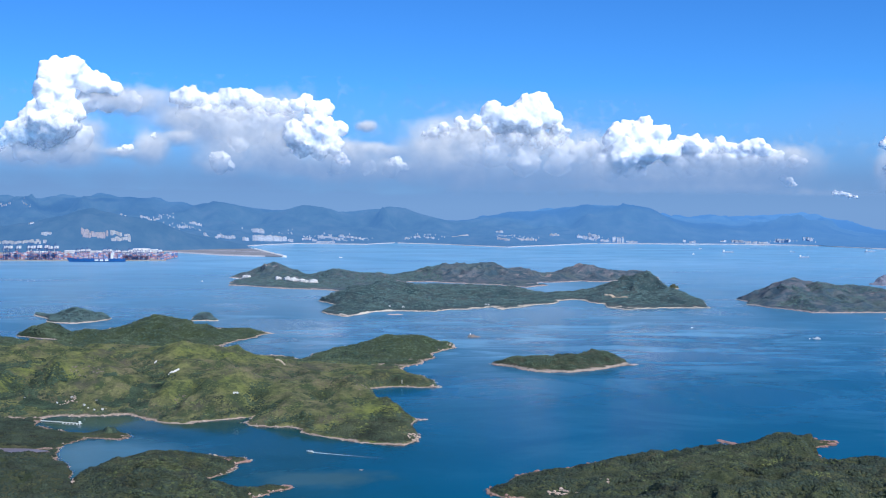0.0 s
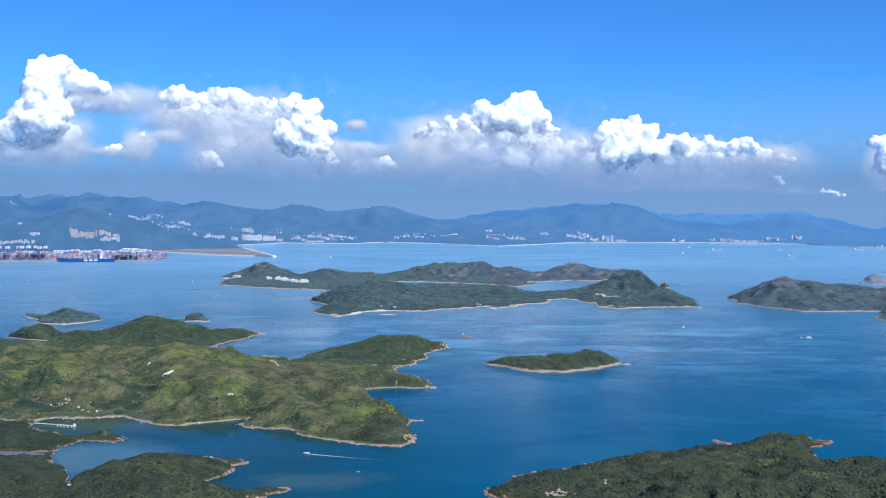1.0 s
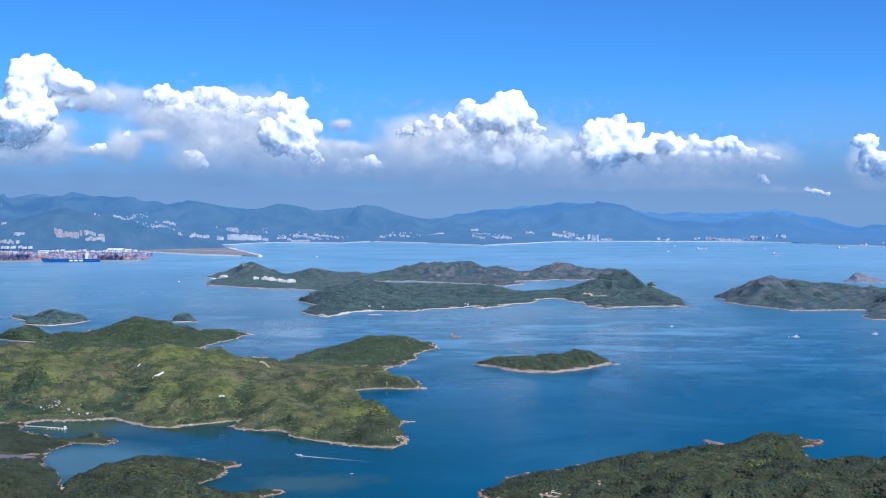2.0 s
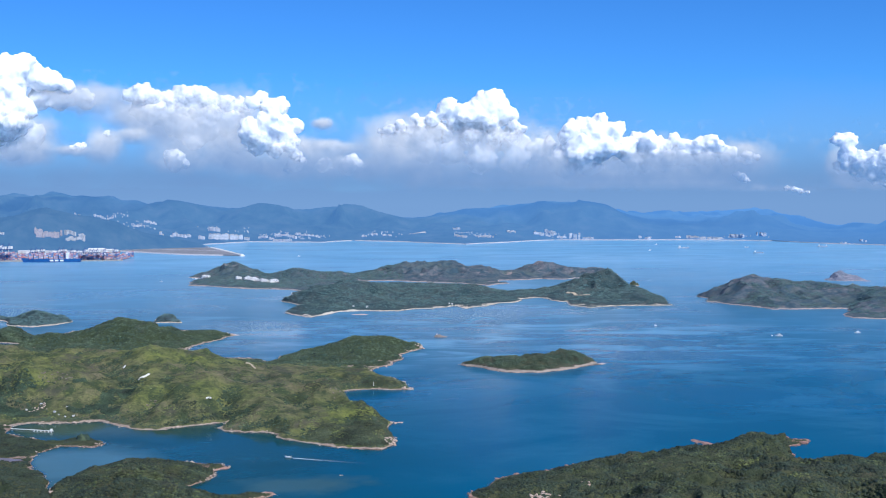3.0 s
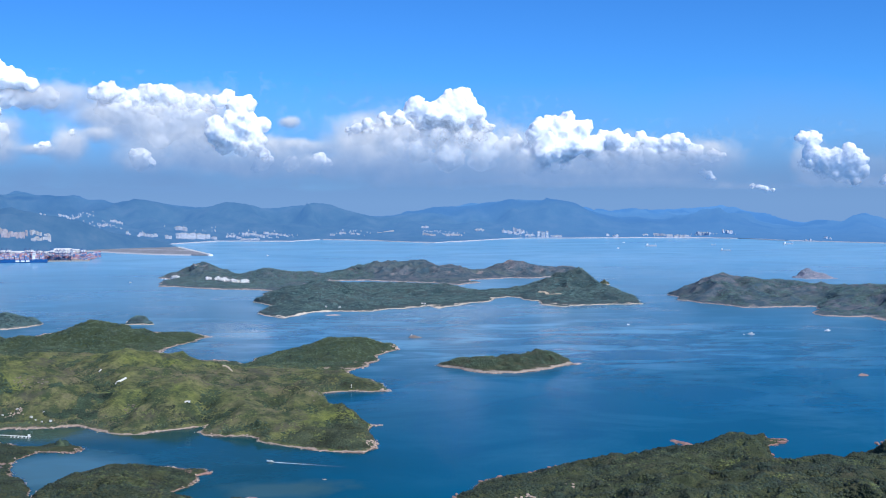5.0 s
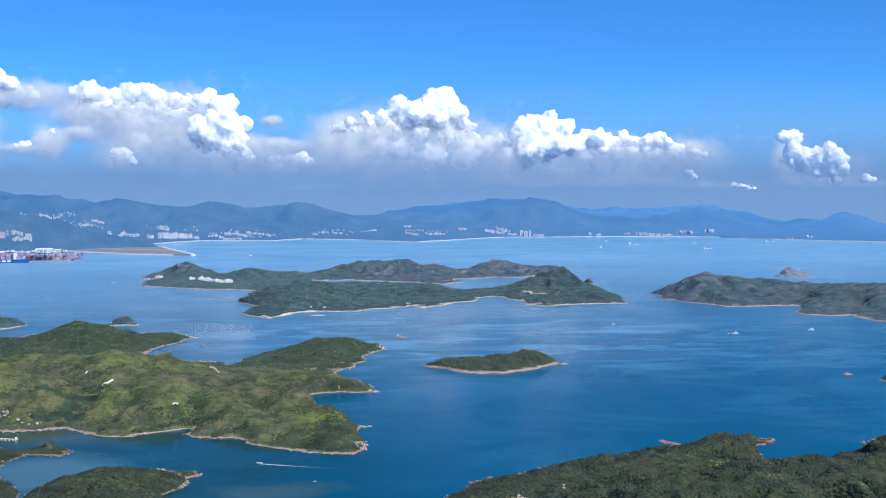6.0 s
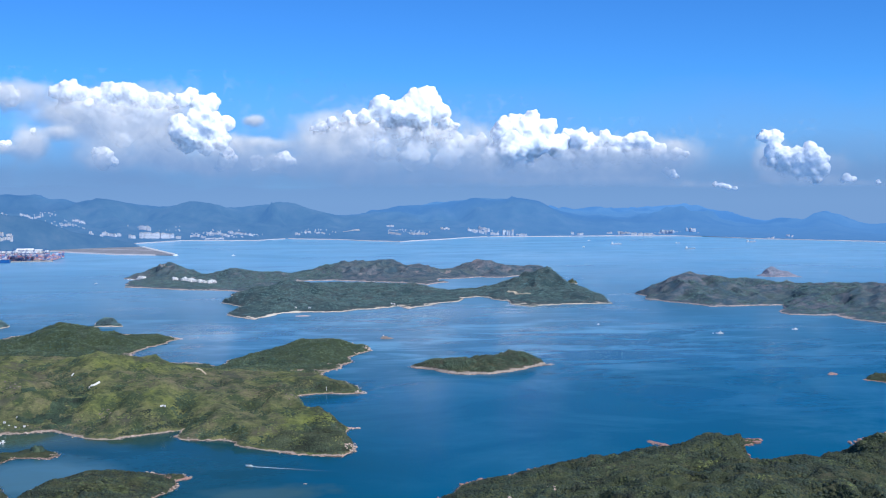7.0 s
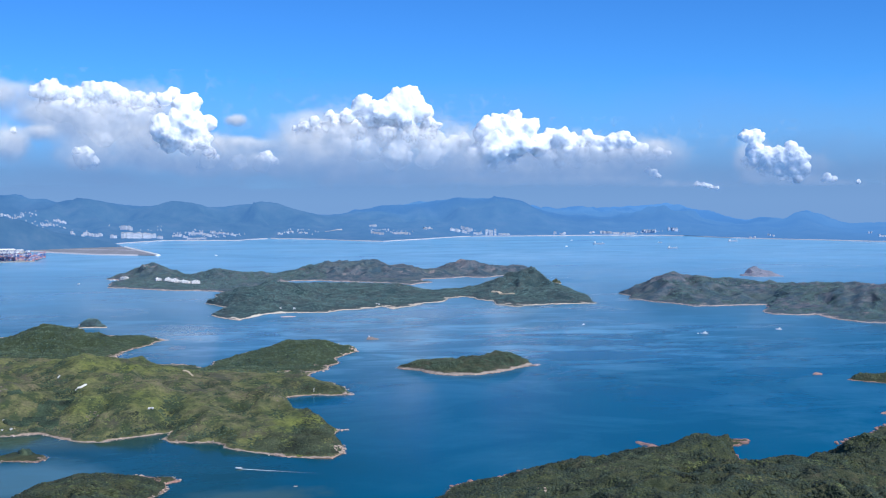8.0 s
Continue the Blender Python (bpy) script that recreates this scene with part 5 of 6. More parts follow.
def outcrop(land, cx, cy, rx, ry, n, lo, hi, rng):
    out = []
    for _ in range(n):
        a, k = rng.uniform(0, 6.283), rng.random() ** 0.5
        x, y = cx + rx * k * math.cos(a), cy + ry * k * math.sin(a)
        s = rng.uniform(lo, hi)
        z = max(float(land.at(np.array([x]), np.array([y]))[0]), -0.1) + s * 0.1
        out.append(pose(x, y, z, 0, 0, rng.uniform(0, 360)) @ Matrix.Diagonal((s * rng.uniform(0.9, 1.7), s, s * rng.uniform(0.8, 1.3), 1)))
    return out


rng = np.random.default_rng(72)
scatter(boulder("boulder", M_STONE, 1, "pale pinkish granite boulder on the wooded hillside", "boulders on the near hill"),
        outcrop(near_hill, 51, 521, 5.5, 4, 21, 0.9, 2.1, rng) + outcrop(near_hill, 61, 515, 4, 3, 10, 0.6, 1.5, rng) + outcrop(near_hill, 74, 530, 3.5, 2, 5, 0.7, 1.3, rng) + outcrop(near_hill, 92, 514, 1.5, 1.5, 3, 0.6, 1.2, rng))
scatter(boulder("boulder", M_GREYSTONE, 2, "grey weathered boulder on the grassy slope", "boulders on the headland"),
        outcrop(peninsula, -238, 791, 12, 7, 26, 0.5, 1.5, rng) + outcrop(peninsula, -166, 752, 5, 6, 10, 0.7, 1.6, rng) + outcrop(peninsula, -190, 745, 4, 5, 5, 0.6, 1.3, rng) + outcrop(peninsula, -52, 740, 7, 10, 8, 0.6, 1.3, rng))
scatter(boulder("boulder", M_STONE, 3, "pale stone block among the graves on the slope", "pale blocks on the slope"),
        outcrop(peninsula, -236, 748, 7, 7, 24, 0.6, 1.4, rng) + outcrop(peninsula, -213, 738, 4, 4, 4, 0.5, 1.0, rng))
scatter(boulder("boulder", M_REDSTONE, 4, "red-brown rock at the water's edge", "red rocks at the points"),
        outcrop(near_hill, 206, 648, 8, 5, 14, 0.5, 1.2, rng) + outcrop(near_hill, 157, 646, 4, 6, 9, 0.5, 1.1, rng) + outcrop(near_hill, 268, 634, 4, 7, 11, 0.8, 2.0, rng) + outcrop(near_hill, 199, 590, 4, 6, 9, 0.8, 1.8, rng)
        + outcrop(cove_hill, -77, 540, 8, 2.5, 10, 0.4, 0.9, rng) + outcrop(cove_hill, -106, 584, 3, 5, 9, 0.5, 1.2, rng))
scatter(boulder("boulder", M_STONE, 5, "pale rock at the tip of the headland", "rocks round the headland"),
        outcrop(peninsula, -15, 715, 6, 3, 15, 0.7, 1.8, rng) + outcrop(peninsula, -15, 655, 4, 9, 21, 0.7, 1.8, rng) + outcrop(peninsula, -4, 843, 6, 2, 10, 0.8, 1.8, rng) + outcrop(peninsula, 9, 1079, 7, 4, 11, 1.0, 2.2, rng)
        + outcrop(peninsula, -176, 1195, 6, 3, 8, 1.0, 2.0, rng) + outcrop(lagoon_shore, -176, 656, 4, 4, 6, 0.4, 0.9, rng) + outcrop(islet, 157, 968, 6, 3, 9, 0.8, 1.8, rng))


def shore_rocks(land, count, size, material, label, seed):
    """Loose rocks all along a coast, past counting."""
    rg = np.random.default_rng(seed)
    a = land.coast
    b = np.roll(a, -1, axis=0)
    ln = np.linalg.norm(b - a, axis=1)
    pick = rg.choice(len(a), count, p=ln / ln.sum())
    u = rg.random(count)[:, None]
    p = a[pick] * (1 - u) + b[pick] * u + rg.normal(0, 0.8, (count, 2))
    keep = fbm(p[:, 0], p[:, 1], 18.0, 3, seed) + rg.uniform(-0.3, 0.3, count) > -0.1
    p = p[keep]
    n = len(p)
    z = np.maximum(land.at(p[:, 0], p[:, 1]), 0)
    s = size * rg.lognormal(0, 0.45, n)
    base = bmesh.new()
    bmesh.ops.create_icosphere(base, subdivisions=1, radius=1.0)
    v = np.array([tuple(q.co) for q in base.verts])
    f = np.array([[q.index for q in t.verts] for t in base.faces])
    base.free()
    v = v[None] * rg.uniform(0.65, 1.3, (n, len(v), 1)) * s[:, None, None] * np.array((1.3, 1.1, 0.75))
    co = v + np.stack([p[:, 0], p[:, 1], z], 1)[:, None]
    faces = (np.arange(n)[:, None, None] * v.shape[1] + f[None]).reshape(-1, 3)
    return sheet("shore_rocks", co.reshape(-1, 3), faces, material, label, "rocks", False, "stuff")


shore_rocks(peninsula, 1500, 0.38, M_STONE, "pale loose rocks along the headland's shore", 80)
shore_rocks(near_hill, 1100, 0.5, M_REDSTONE, "red-brown loose rocks along the near shore", 81)
shore_rocks(cove_hill, 500, 0.4, M_STONE, "pale loose rocks round the cove", 82)
shore_rocks(lagoon_shore, 260, 0.3, M_STONE, "pale loose rocks along the spit", 83)
shore_rocks(islet, 160, 0.4, M_STONE, "pale loose rocks round the islet", 84)


def shallows(land, wide, seed):
    """Paler water over the shelving bottom along a coast."""
    keep = (land.d > -wide) & (land.d < 2 * land.step)
    q = keep[:-1, :-1] & keep[1:, :-1] & keep[:-1, 1:] & keep[1:, 1:]
    idx = np.arange(land.d.size).reshape(land.d.shape)
    quads = np.stack([idx[:-1, :-1][q], idx[:-1, 1:][q], idx[1:, 1:][q], idx[1:, :-1][q]], 1)
    used, flat = np.unique(quads, return_inverse=True)
    x, y, d = land.gx.ravel()[used], land.gy.ravel()[used], land.d.ravel()[used]
    local = wide * (0.55 + 0.45 * fbm(x, y, 25.0, 3, seed))
    ob = sheet("water_shallows", np.stack([x, y, 0 * x + 0.03], 1), flat.reshape(-1, 4), M_SHALLOW, "pale shallow water along the shore", "water", True)
    ob.data.attributes.new("thick", "FLOAT", "POINT").data.foreach_set("value", np.clip(1 + d / local, 0, 1).astype(np.float32))


for number, land in enumerate((peninsula, lagoon_shore, cove_hill, near_hill, islet, south_isle)):
    shallows(land, min(9.0, 2.9 * land.step) if land.step < 2 else 7.0, 85 + number)


def rock_islet(name, x, y, rx, ry, h, material, seed, label, tail=0.0):
    """A low rock standing out of the sea."""
    ring = [(x + rx * math.cos(a) * (1 + tail * (math.cos(a) > 0.8)), y + ry * math.sin(a)) for a in np.linspace(0, 6.283, 11)[:-1]]
    land = Land(ring, [[(x - rx * 0.4, y, h * 0.6), (x + rx * 0.15, y, h), (x + rx * 0.5, y, h * 0.5)]], max(rx / 16, 0.35), seed, rough=0.2, round_top=1.0, bank=0.5, size=8.0, gully=0.4, lump=0.6)
    ob = land.mesh(name, material, label, "rock")
    ob["kind"] = "structure"
    return land


def rock_point(x0, y0, x1, y1, wide, h, seed, label):
    """A low tongue of bare rock running out from the shore."""
    d = Vector((x1 - x0, y1 - y0)).normalized()
    side = Vector((-d.y, d.x)) * wide
    ring = [(x0, y0), (x0 + d.x * 3 + side.x * 0.5, y0 + d.y * 3 + side.y * 0.5), (x1 + side.x, y1 + side.y), (x1 + d.x * 3, y1 + d.y * 3), (x1 - side.x, y1 - side.y), (x0 + d.x * 4 - side.x * 0.5, y0 + d.y * 4 - side.y * 0.5)]
    land = Land(ring, [[(x0 + d.x * 2, y0 + d.y * 2, h * 0.4), ((x0 + x1) / 2, (y0 + y1) / 2, h * 0.8), (x1, y1, h)]], 0.4, seed, rough=0.2, round_top=1.0, bank=0.4, size=6.0, gully=0.5, lump=0.6)
    land.mesh("ground_point", M_REDSTONE, label, "rock")


rock_point(153.2, 657.3, 160.2, 637.3, 3.5, 0.8, 110, "low tongue of pinkish red rock at the wooded point")
rock_point(218.9, 655.6, 199.5, 639.7, 4.5, 1.1, 111, "low tongue of pinkish red rock at the wooded point")
rock_point(-85, 523, -70.5, 541.5, 2.2, 0.8, 112, "low tongue of red-brown rock beyond the cove hill")
rock_point(-107, 588, -98.5, 596, 2.4, 0.7, 113, "low shelf of pinkish rock at the cove mouth")
rock_islet("ground_skerry", 30, 1171, 5.5, 5, 2.8, M_GREYSTONE, 101, "bare rock skerry in the channel", 0.6)
rock_islet("ground_stack", 366, 1872, 9, 9, 8.5, M_ISLET, 102, "small peaked rock with a pale foot off the island point")
rock_islet("ground_skerry", 364.4, 886.7, 3.0, 2.0, 1.4, M_REDSTONE, 103, "low brown skerry in open water", 0.9)
rock_islet("ground_skerry", 338, 721, 4, 3, 1.2, M_REDSTONE, 104, "low reddish skerry off the near hill")
rock_islet("ground_sandbar", -56, 1408, 10, 4.5, 0.5, M_STONE, 105, "low sandbar off the island beach")
rock_islet("ground_shoal", -39.5, 578, 1.1, 0.8, 0.1, M_SANDY, 106, "awash shoal in the bay")

beacon = tagged(new("beacon"), "small white beacon on a bare rock", "beacon")
part("tower", block(bmesh.new(), -0.5, 0.5, -0.5, 0.5, 0, 2.2, 0.15), M_STEELWHITE, beacon)
part("lantern", block(bmesh.new(), -0.25, 0.25, -0.25, 0.25, 2.2, 2.8, 0.1), M_PANE, beacon)
beacon.matrix_basis = pose(27.8, 1171, 1.4)

# a tidal pond of mud inside the low shore
bm = bmesh.new()
rng = np.random.default_rng(73)
ring = [(-250 + 46 * math.cos(a) * rng.uniform(0.9, 1.05), 616 + 8.4 * math.sin(a) * rng.uniform(0.85, 1.1)) for a in np.linspace(0, 6.283, 29)[:-1]]
bm.faces.new([bm.verts.new((x, y, 0.66)) for x, y in ring])
tagged(part("mudflat", bm, M_MUD), "mauve-grey wet mudflat behind the trees", "mudflat", kind="structure")

pier = tagged(new("pier"), "long pale concrete pier with a small shelter and moored boats", "pier")
a, b = Vector((-239.5, 703.4, 0)), Vector((-212.5, 694.6, 0))
along = (b - a).normalized()
side = Vector((-along.y, along.x, 0))
bm = bmesh.new()
bar(bm, a + Vector((0, 0, 0.55)), b + Vector((0, 0, 0.55)), 0.4)
bar(bm, a + side * 0.3 + Vector((0, 0, 0.6)), b + side * 0.3 + Vector((0, 0, 0.6)), 0.3)
bar(bm, a - side * 0.3 + Vector((0, 0, 0.6)), b - side * 0.3 + Vector((0, 0, 0.6)), 0.3)
part("deck", bm, M_PALECONCRETE, pier)
for i in range(12):
    for k in (-0.3, 0.3):
        p = a + (b - a) * (i + 0.5) / 12 + side * k
        part("pile", bar(bmesh.new(), p - Vector((0, 0, 1)), p + Vector((0, 0, 0.4)), 0.22), M_CONCRETE, pier)
p = b - along * 1.2
part("shelter", gable(block(bmesh.new(), -0.6, 0.6, -0.4, 0.4, 0.8, 1.5), -0.6, 0.6, -0.4, 0.4, 1.5, 1.85, 0.1), M_WHITEWALL, pier).location = p
dinghy = tagged(new("dinghy"), "small white dinghy moored at the pier", "boat", "dinghies at the pier")
part("hull", hull(bmesh.new(), 1.9, 0.75, -0.1, 0.35, 0.2), M_STEELWHITE, dinghy)
part("seat", block(bmesh.new(), -0.3, -0.1, -0.3, 0.3, 0.25, 0.42), M_DECKWOOD, dinghy)
scatter(dinghy, [pose(*(a + (b - a) * u - side * 1.3)[:2], 0, 0, 0, 70 + 40 * u) for u in (0.58, 0.66, 0.74, 0.83, 0.92, 0.98)])


def draped(name, land, line, width, lift, material, label, category):
    """A slab that follows the slope along a line."""
    bm = bmesh.new()
    rows = []
    for (x0, y0), (x1, y1) in zip(line, line[1:]):
        for i in range(6):
            u = i / 6
            x, y = x0 + (x1 - x0) * u, y0 + (y1 - y0) * u
            d = Vector((x1 - x0, y1 - y0)).normalized()
            row = []
            for k in (-1, -0.33, 0.33, 1):
                px, py = x - d.y * width * k, y + d.x * width * k
                row.append(bm.verts.new((px, py, float(land.at(np.array([px]), np.array([py]))[0]) + lift)))
            rows.append(row)
    for p, q in zip(rows, rows[1:]):
        for i in range(3):
            bm.faces.new((p[i], p[i + 1], q[i + 1], q[i]))
    edge = bmesh.ops.extrude_face_region(bm, geom=bm.faces[:])
    bmesh.ops.translate(bm, vec=(0, 0, -lift * 2), verts=[v for v in edge["geom"] if isinstance(v, bmesh.types.BMVert)])
    bmesh.ops.recalc_face_normals(bm, faces=bm.faces)
    return tagged(part(name, bm, material), label, category)


draped("sprayed_slope", peninsula, [(-186, 801), (-182.5, 801), (-178.5, 804)], 0.55, 0.75, M_PALECONCRETE, "white sprayed-concrete patch on the grassy slope", "slope")
draped("hill_path", peninsula, [(-124, 880), (-120, 879), (-117, 874), (-116, 868)], 0.7, 0.5, M_SANDY, "pale bare path over the saddle", "path")
draped("contour_road", south_isle, [(226, 1646), (236, 1637), (246, 1626), (257, 1624)], 2.2, 0.9, M_SANDY, "pale road cut along the flank of the peak", "road")
draped("sand_beach", south_isle, [(-121, 1392), (-109, 1379), (-102, 1393), (-95.5, 1412), (-88, 1432), (-80, 1447), (-66, 1452), (-50, 1454)], 1.7, 0.5, M_BEACH, "cream sandy beach along the wooded island", "beach")
draped("quarry_face", mainland, [(32, 4130), (62, 4124), (95, 4131)], 5.0, 1.2, M_PALESHORE, "pale quarried terrace above the far shore", "quarry")
bm = bmesh.new()
zc = float(peninsula.at(np.array([-129.0]), np.array([737.0]))[0])
last = None
for i in range(13):
    ang = radians(-40 + i * 260 / 12)
    p = Vector((-129 + 1.35 * math.cos(ang), 737 + 1.9 * math.sin(ang), zc + 0.9))
    if last is not None:
        bar(bm, last, p, 0.75)
    last = p
tagged(part("horseshoe_grave", bm, M_PALECONCRETE), "white horseshoe-shaped grave on the grassy slope", "grave")
bm = bmesh.new()
tagged(draped("slope_marker", peninsula, [(-207.2, 850), (-206, 852)], 0.5, 0.7, M_PALECONCRETE, "small white marker slab on the slope", "marker"))
zc = float(peninsula.at(np.array([-28.8]), np.array([847.0]))[0])
mark = tagged(new("shore_marker"), "slim white marker post above the rocky shore", "marker")
part("post", bar(bmesh.new(), (0, 0, -0.3), (0, 0, 3.2), 0.32), M_STEELWHITE, mark)
part("collar", bar(bmesh.new(), (0, 0, 1.6), (0, 0, 2.0), 0.5), M_SANDY, mark)
mark.matrix_basis = pose(-28.8, 847.0, zc)

# ---- clouds over the mountains ----
def cumulus_material(name, low, high, most=1.0):
    """White cloud, lit through, that frays and thins out towards its base."""
    m = Mat(name, 1.0, 0.0, 0.0)
    m.colour((0.98, 0.98, 0.98))
    m.b.inputs["Subsurface Weight"].default_value = 1.0
    m.b.inputs["Subsurface Radius"].default_value = (1.0, 1.0, 1.0)
    m.b.inputs["Subsurface Scale"].default_value = 45.0
    level = m.math("ADD", m.height(), m.math("MULTIPLY", m.math("SUBTRACT", m.noise(0.026, 7, 0.66), 0.5), 250.0))
    clear = m.node("ShaderNodeBsdfTransparent")
    blend = m.node("ShaderNodeMixShader")
    m.link(m.range(level, low, high, 0.0, most), blend.inputs[0])
    m.link(clear.outputs[0], blend.inputs[1]).link(m.b.outputs[0], blend.inputs[2])
    m.link(blend.outputs[0], m.t.nodes["Material Output"].inputs["Surface"])
    return m.m


def thin_material(name, most):
    """Glowing thin cloud, its shade painted in as grey towards the base, that lets what is behind it through where it
    is not thick.
    """
    m = Mat(name, 1.0, 0.0, 0.0)
    thick = m.node("ShaderNodeAttribute")
    thick.attribute_name = "cover"
    rise = m.node("ShaderNodeAttribute")
    rise.attribute_name = "rise"
    fray = m.math("MULTIPLY", m.math("SUBTRACT", m.noise(0.018, 7, 0.6, distortion=0.5), 0.5), 0.75)
    tone = m.math("ADD", m.math("MULTIPLY", rise.outputs["Fac"], 0.9), m.math("MULTIPLY", m.math("SUBTRACT", m.noise(0.011, 5, 0.55, distortion=0.4), 0.5), 1.1))
    glow = m.node("ShaderNodeEmission", Strength=1.0)
    m.link(m.ramp(m.range(tone, -0.1, 1.1), [(0.0, (0.24, 0.37, 0.62)), (0.35, (0.4, 0.51, 0.72)), (0.7, (0.64, 0.71, 0.85)), (1.0, (0.86, 0.89, 0.95))]), glow.inputs["Color"])
    clear = m.node("ShaderNodeBsdfTransparent")
    blend = m.node("ShaderNodeMixShader")
    m.link(m.range(m.math("ADD", thick.outputs["Fac"], fray), 0.05, 0.95, 0.0, most), blend.inputs[0])
    m.link(clear.outputs[0], blend.inputs[1]).link(glow.outputs[0], blend.inputs[2])
    m.link(blend.outputs[0], m.t.nodes["Material Output"].inputs["Surface"])
    return m.m


M_THIN = thin_material("thin_cloud", 0.95)
M_THIN_FRONT = thin_material("thin_cloud_fringe", 0.8)


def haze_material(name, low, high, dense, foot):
    """Glow for a sheet that stands for kilometres of lit air, thinning out upwards."""
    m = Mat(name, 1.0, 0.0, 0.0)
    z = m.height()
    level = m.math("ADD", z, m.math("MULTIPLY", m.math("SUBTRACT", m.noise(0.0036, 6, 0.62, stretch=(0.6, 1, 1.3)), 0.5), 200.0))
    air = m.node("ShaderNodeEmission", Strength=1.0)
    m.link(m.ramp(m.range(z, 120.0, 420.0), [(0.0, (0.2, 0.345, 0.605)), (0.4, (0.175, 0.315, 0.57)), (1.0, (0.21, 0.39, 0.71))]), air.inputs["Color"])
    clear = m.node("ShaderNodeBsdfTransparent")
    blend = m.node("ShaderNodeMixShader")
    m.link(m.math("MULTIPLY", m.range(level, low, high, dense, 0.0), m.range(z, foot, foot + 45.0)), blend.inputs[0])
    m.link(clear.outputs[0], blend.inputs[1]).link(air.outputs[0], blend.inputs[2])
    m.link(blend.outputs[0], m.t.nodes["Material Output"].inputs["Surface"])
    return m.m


def grid_sheet(name, radius, a0, a1, z0, z1, nx, nz, material, label, category, kind="structure"):
    """A curved upright sheet round the viewpoint, and its points."""
    ga, gz = np.meshgrid(np.linspace(a0, a1, nx), np.linspace(z0, z1, nz))
    gx, gy = radius * np.sin(ga), radius * np.cos(ga)
    idx = np.arange(nx * nz).reshape(nz, nx)
    quads = np.stack([idx[:-1, :-1].ravel(), idx[:-1, 1:].ravel(), idx[1:, 1:].ravel(), idx[1:, :-1].ravel()], 1)
    return sheet(name, np.stack([gx.ravel(), gy.ravel(), gz.ravel()], 1), quads, material, label, category, True, kind), gx, gz


# added glowing sheets in place of real haze
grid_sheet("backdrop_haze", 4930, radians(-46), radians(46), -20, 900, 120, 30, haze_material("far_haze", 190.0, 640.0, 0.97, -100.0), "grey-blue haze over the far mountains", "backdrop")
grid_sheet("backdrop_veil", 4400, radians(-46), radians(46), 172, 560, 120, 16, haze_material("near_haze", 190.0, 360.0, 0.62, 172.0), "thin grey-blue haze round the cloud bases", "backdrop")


def thin_cloud(thing, radius, banks, seed, towers=()):
    """The grey side of a cloud: a bank of thin cloud behind its white towers, and a looser one before them that leaves them free."""
    for near in (False, True):
        k = 0.945 if near else 1.0
        R = radius * k
        B = np.array(banks, float) * k
        B[:, 1] += 130 * (1 - k)
        a0, a1 = math.asin((B[:, 0] - 2.2 * B[:, 2]).min() / R), math.asin((B[:, 0] + 2.2 * B[:, 2]).max() / R)
        z0, z1 = max(168.0, (B[:, 1] - 2.2 * B[:, 3]).min()), (B[:, 1] + 2.2 * B[:, 3]).max()
        ob, gx, gz = grid_sheet("grey_bank", R, a0, a1, z0, z1, int((a1 - a0) * R / 5), int((z1 - z0) / 5), M_THIN_FRONT if near else M_THIN, "", "", "stuff")
        wx = gx + 24 * fbm(gx, gz, 70.0, 4, seed)
        wz = gz + 20 * fbm(gx + 900, gz, 70.0, 4, seed + 1)
        cover, rise, total = np.zeros(gx.shape), np.zeros(gx.shape), np.full(gx.shape, 1e-6)
        for x, z, wide, high in B:
            w = np.exp(-(((wx - x) / wide) ** 2 + ((wz - z) / high) ** 2) ** 1.2)
            cover += w
            rise += w * ((wz - z) / high * 0.5 + 0.55)
            total += w
        cover = (1 - np.exp(-2.2 * cover)) * (1 + 0.5 * fbm(gx, gz * 1.2, 60.0, 4, seed + 2))
        # rise paints the lit top and shaded base into the glow
        rise = np.clip(rise / total, 0, 1) * np.clip((gz - 190) / 160, 0.15, 1)
        if near:
            for x, z, r in towers:
                q = R / 4600
                w = np.exp(-(((wx - x * q) / (1.15 * r)) ** 2 + ((wz - 130 - (z - 130) * q - 0.2 * r) / (1.1 * r)) ** 2) ** 1.5)
                cover = cover - 1.5 * w
        cover = cover * np.clip((gz - z0) / 40, 0, 1)
        for key, value in (("cover", cover), ("rise", rise)):
            ob.data.attributes.new(key, "FLOAT", "POINT").data.foreach_set("value", value.ravel().astype(np.float32))
        ob.parent = thing


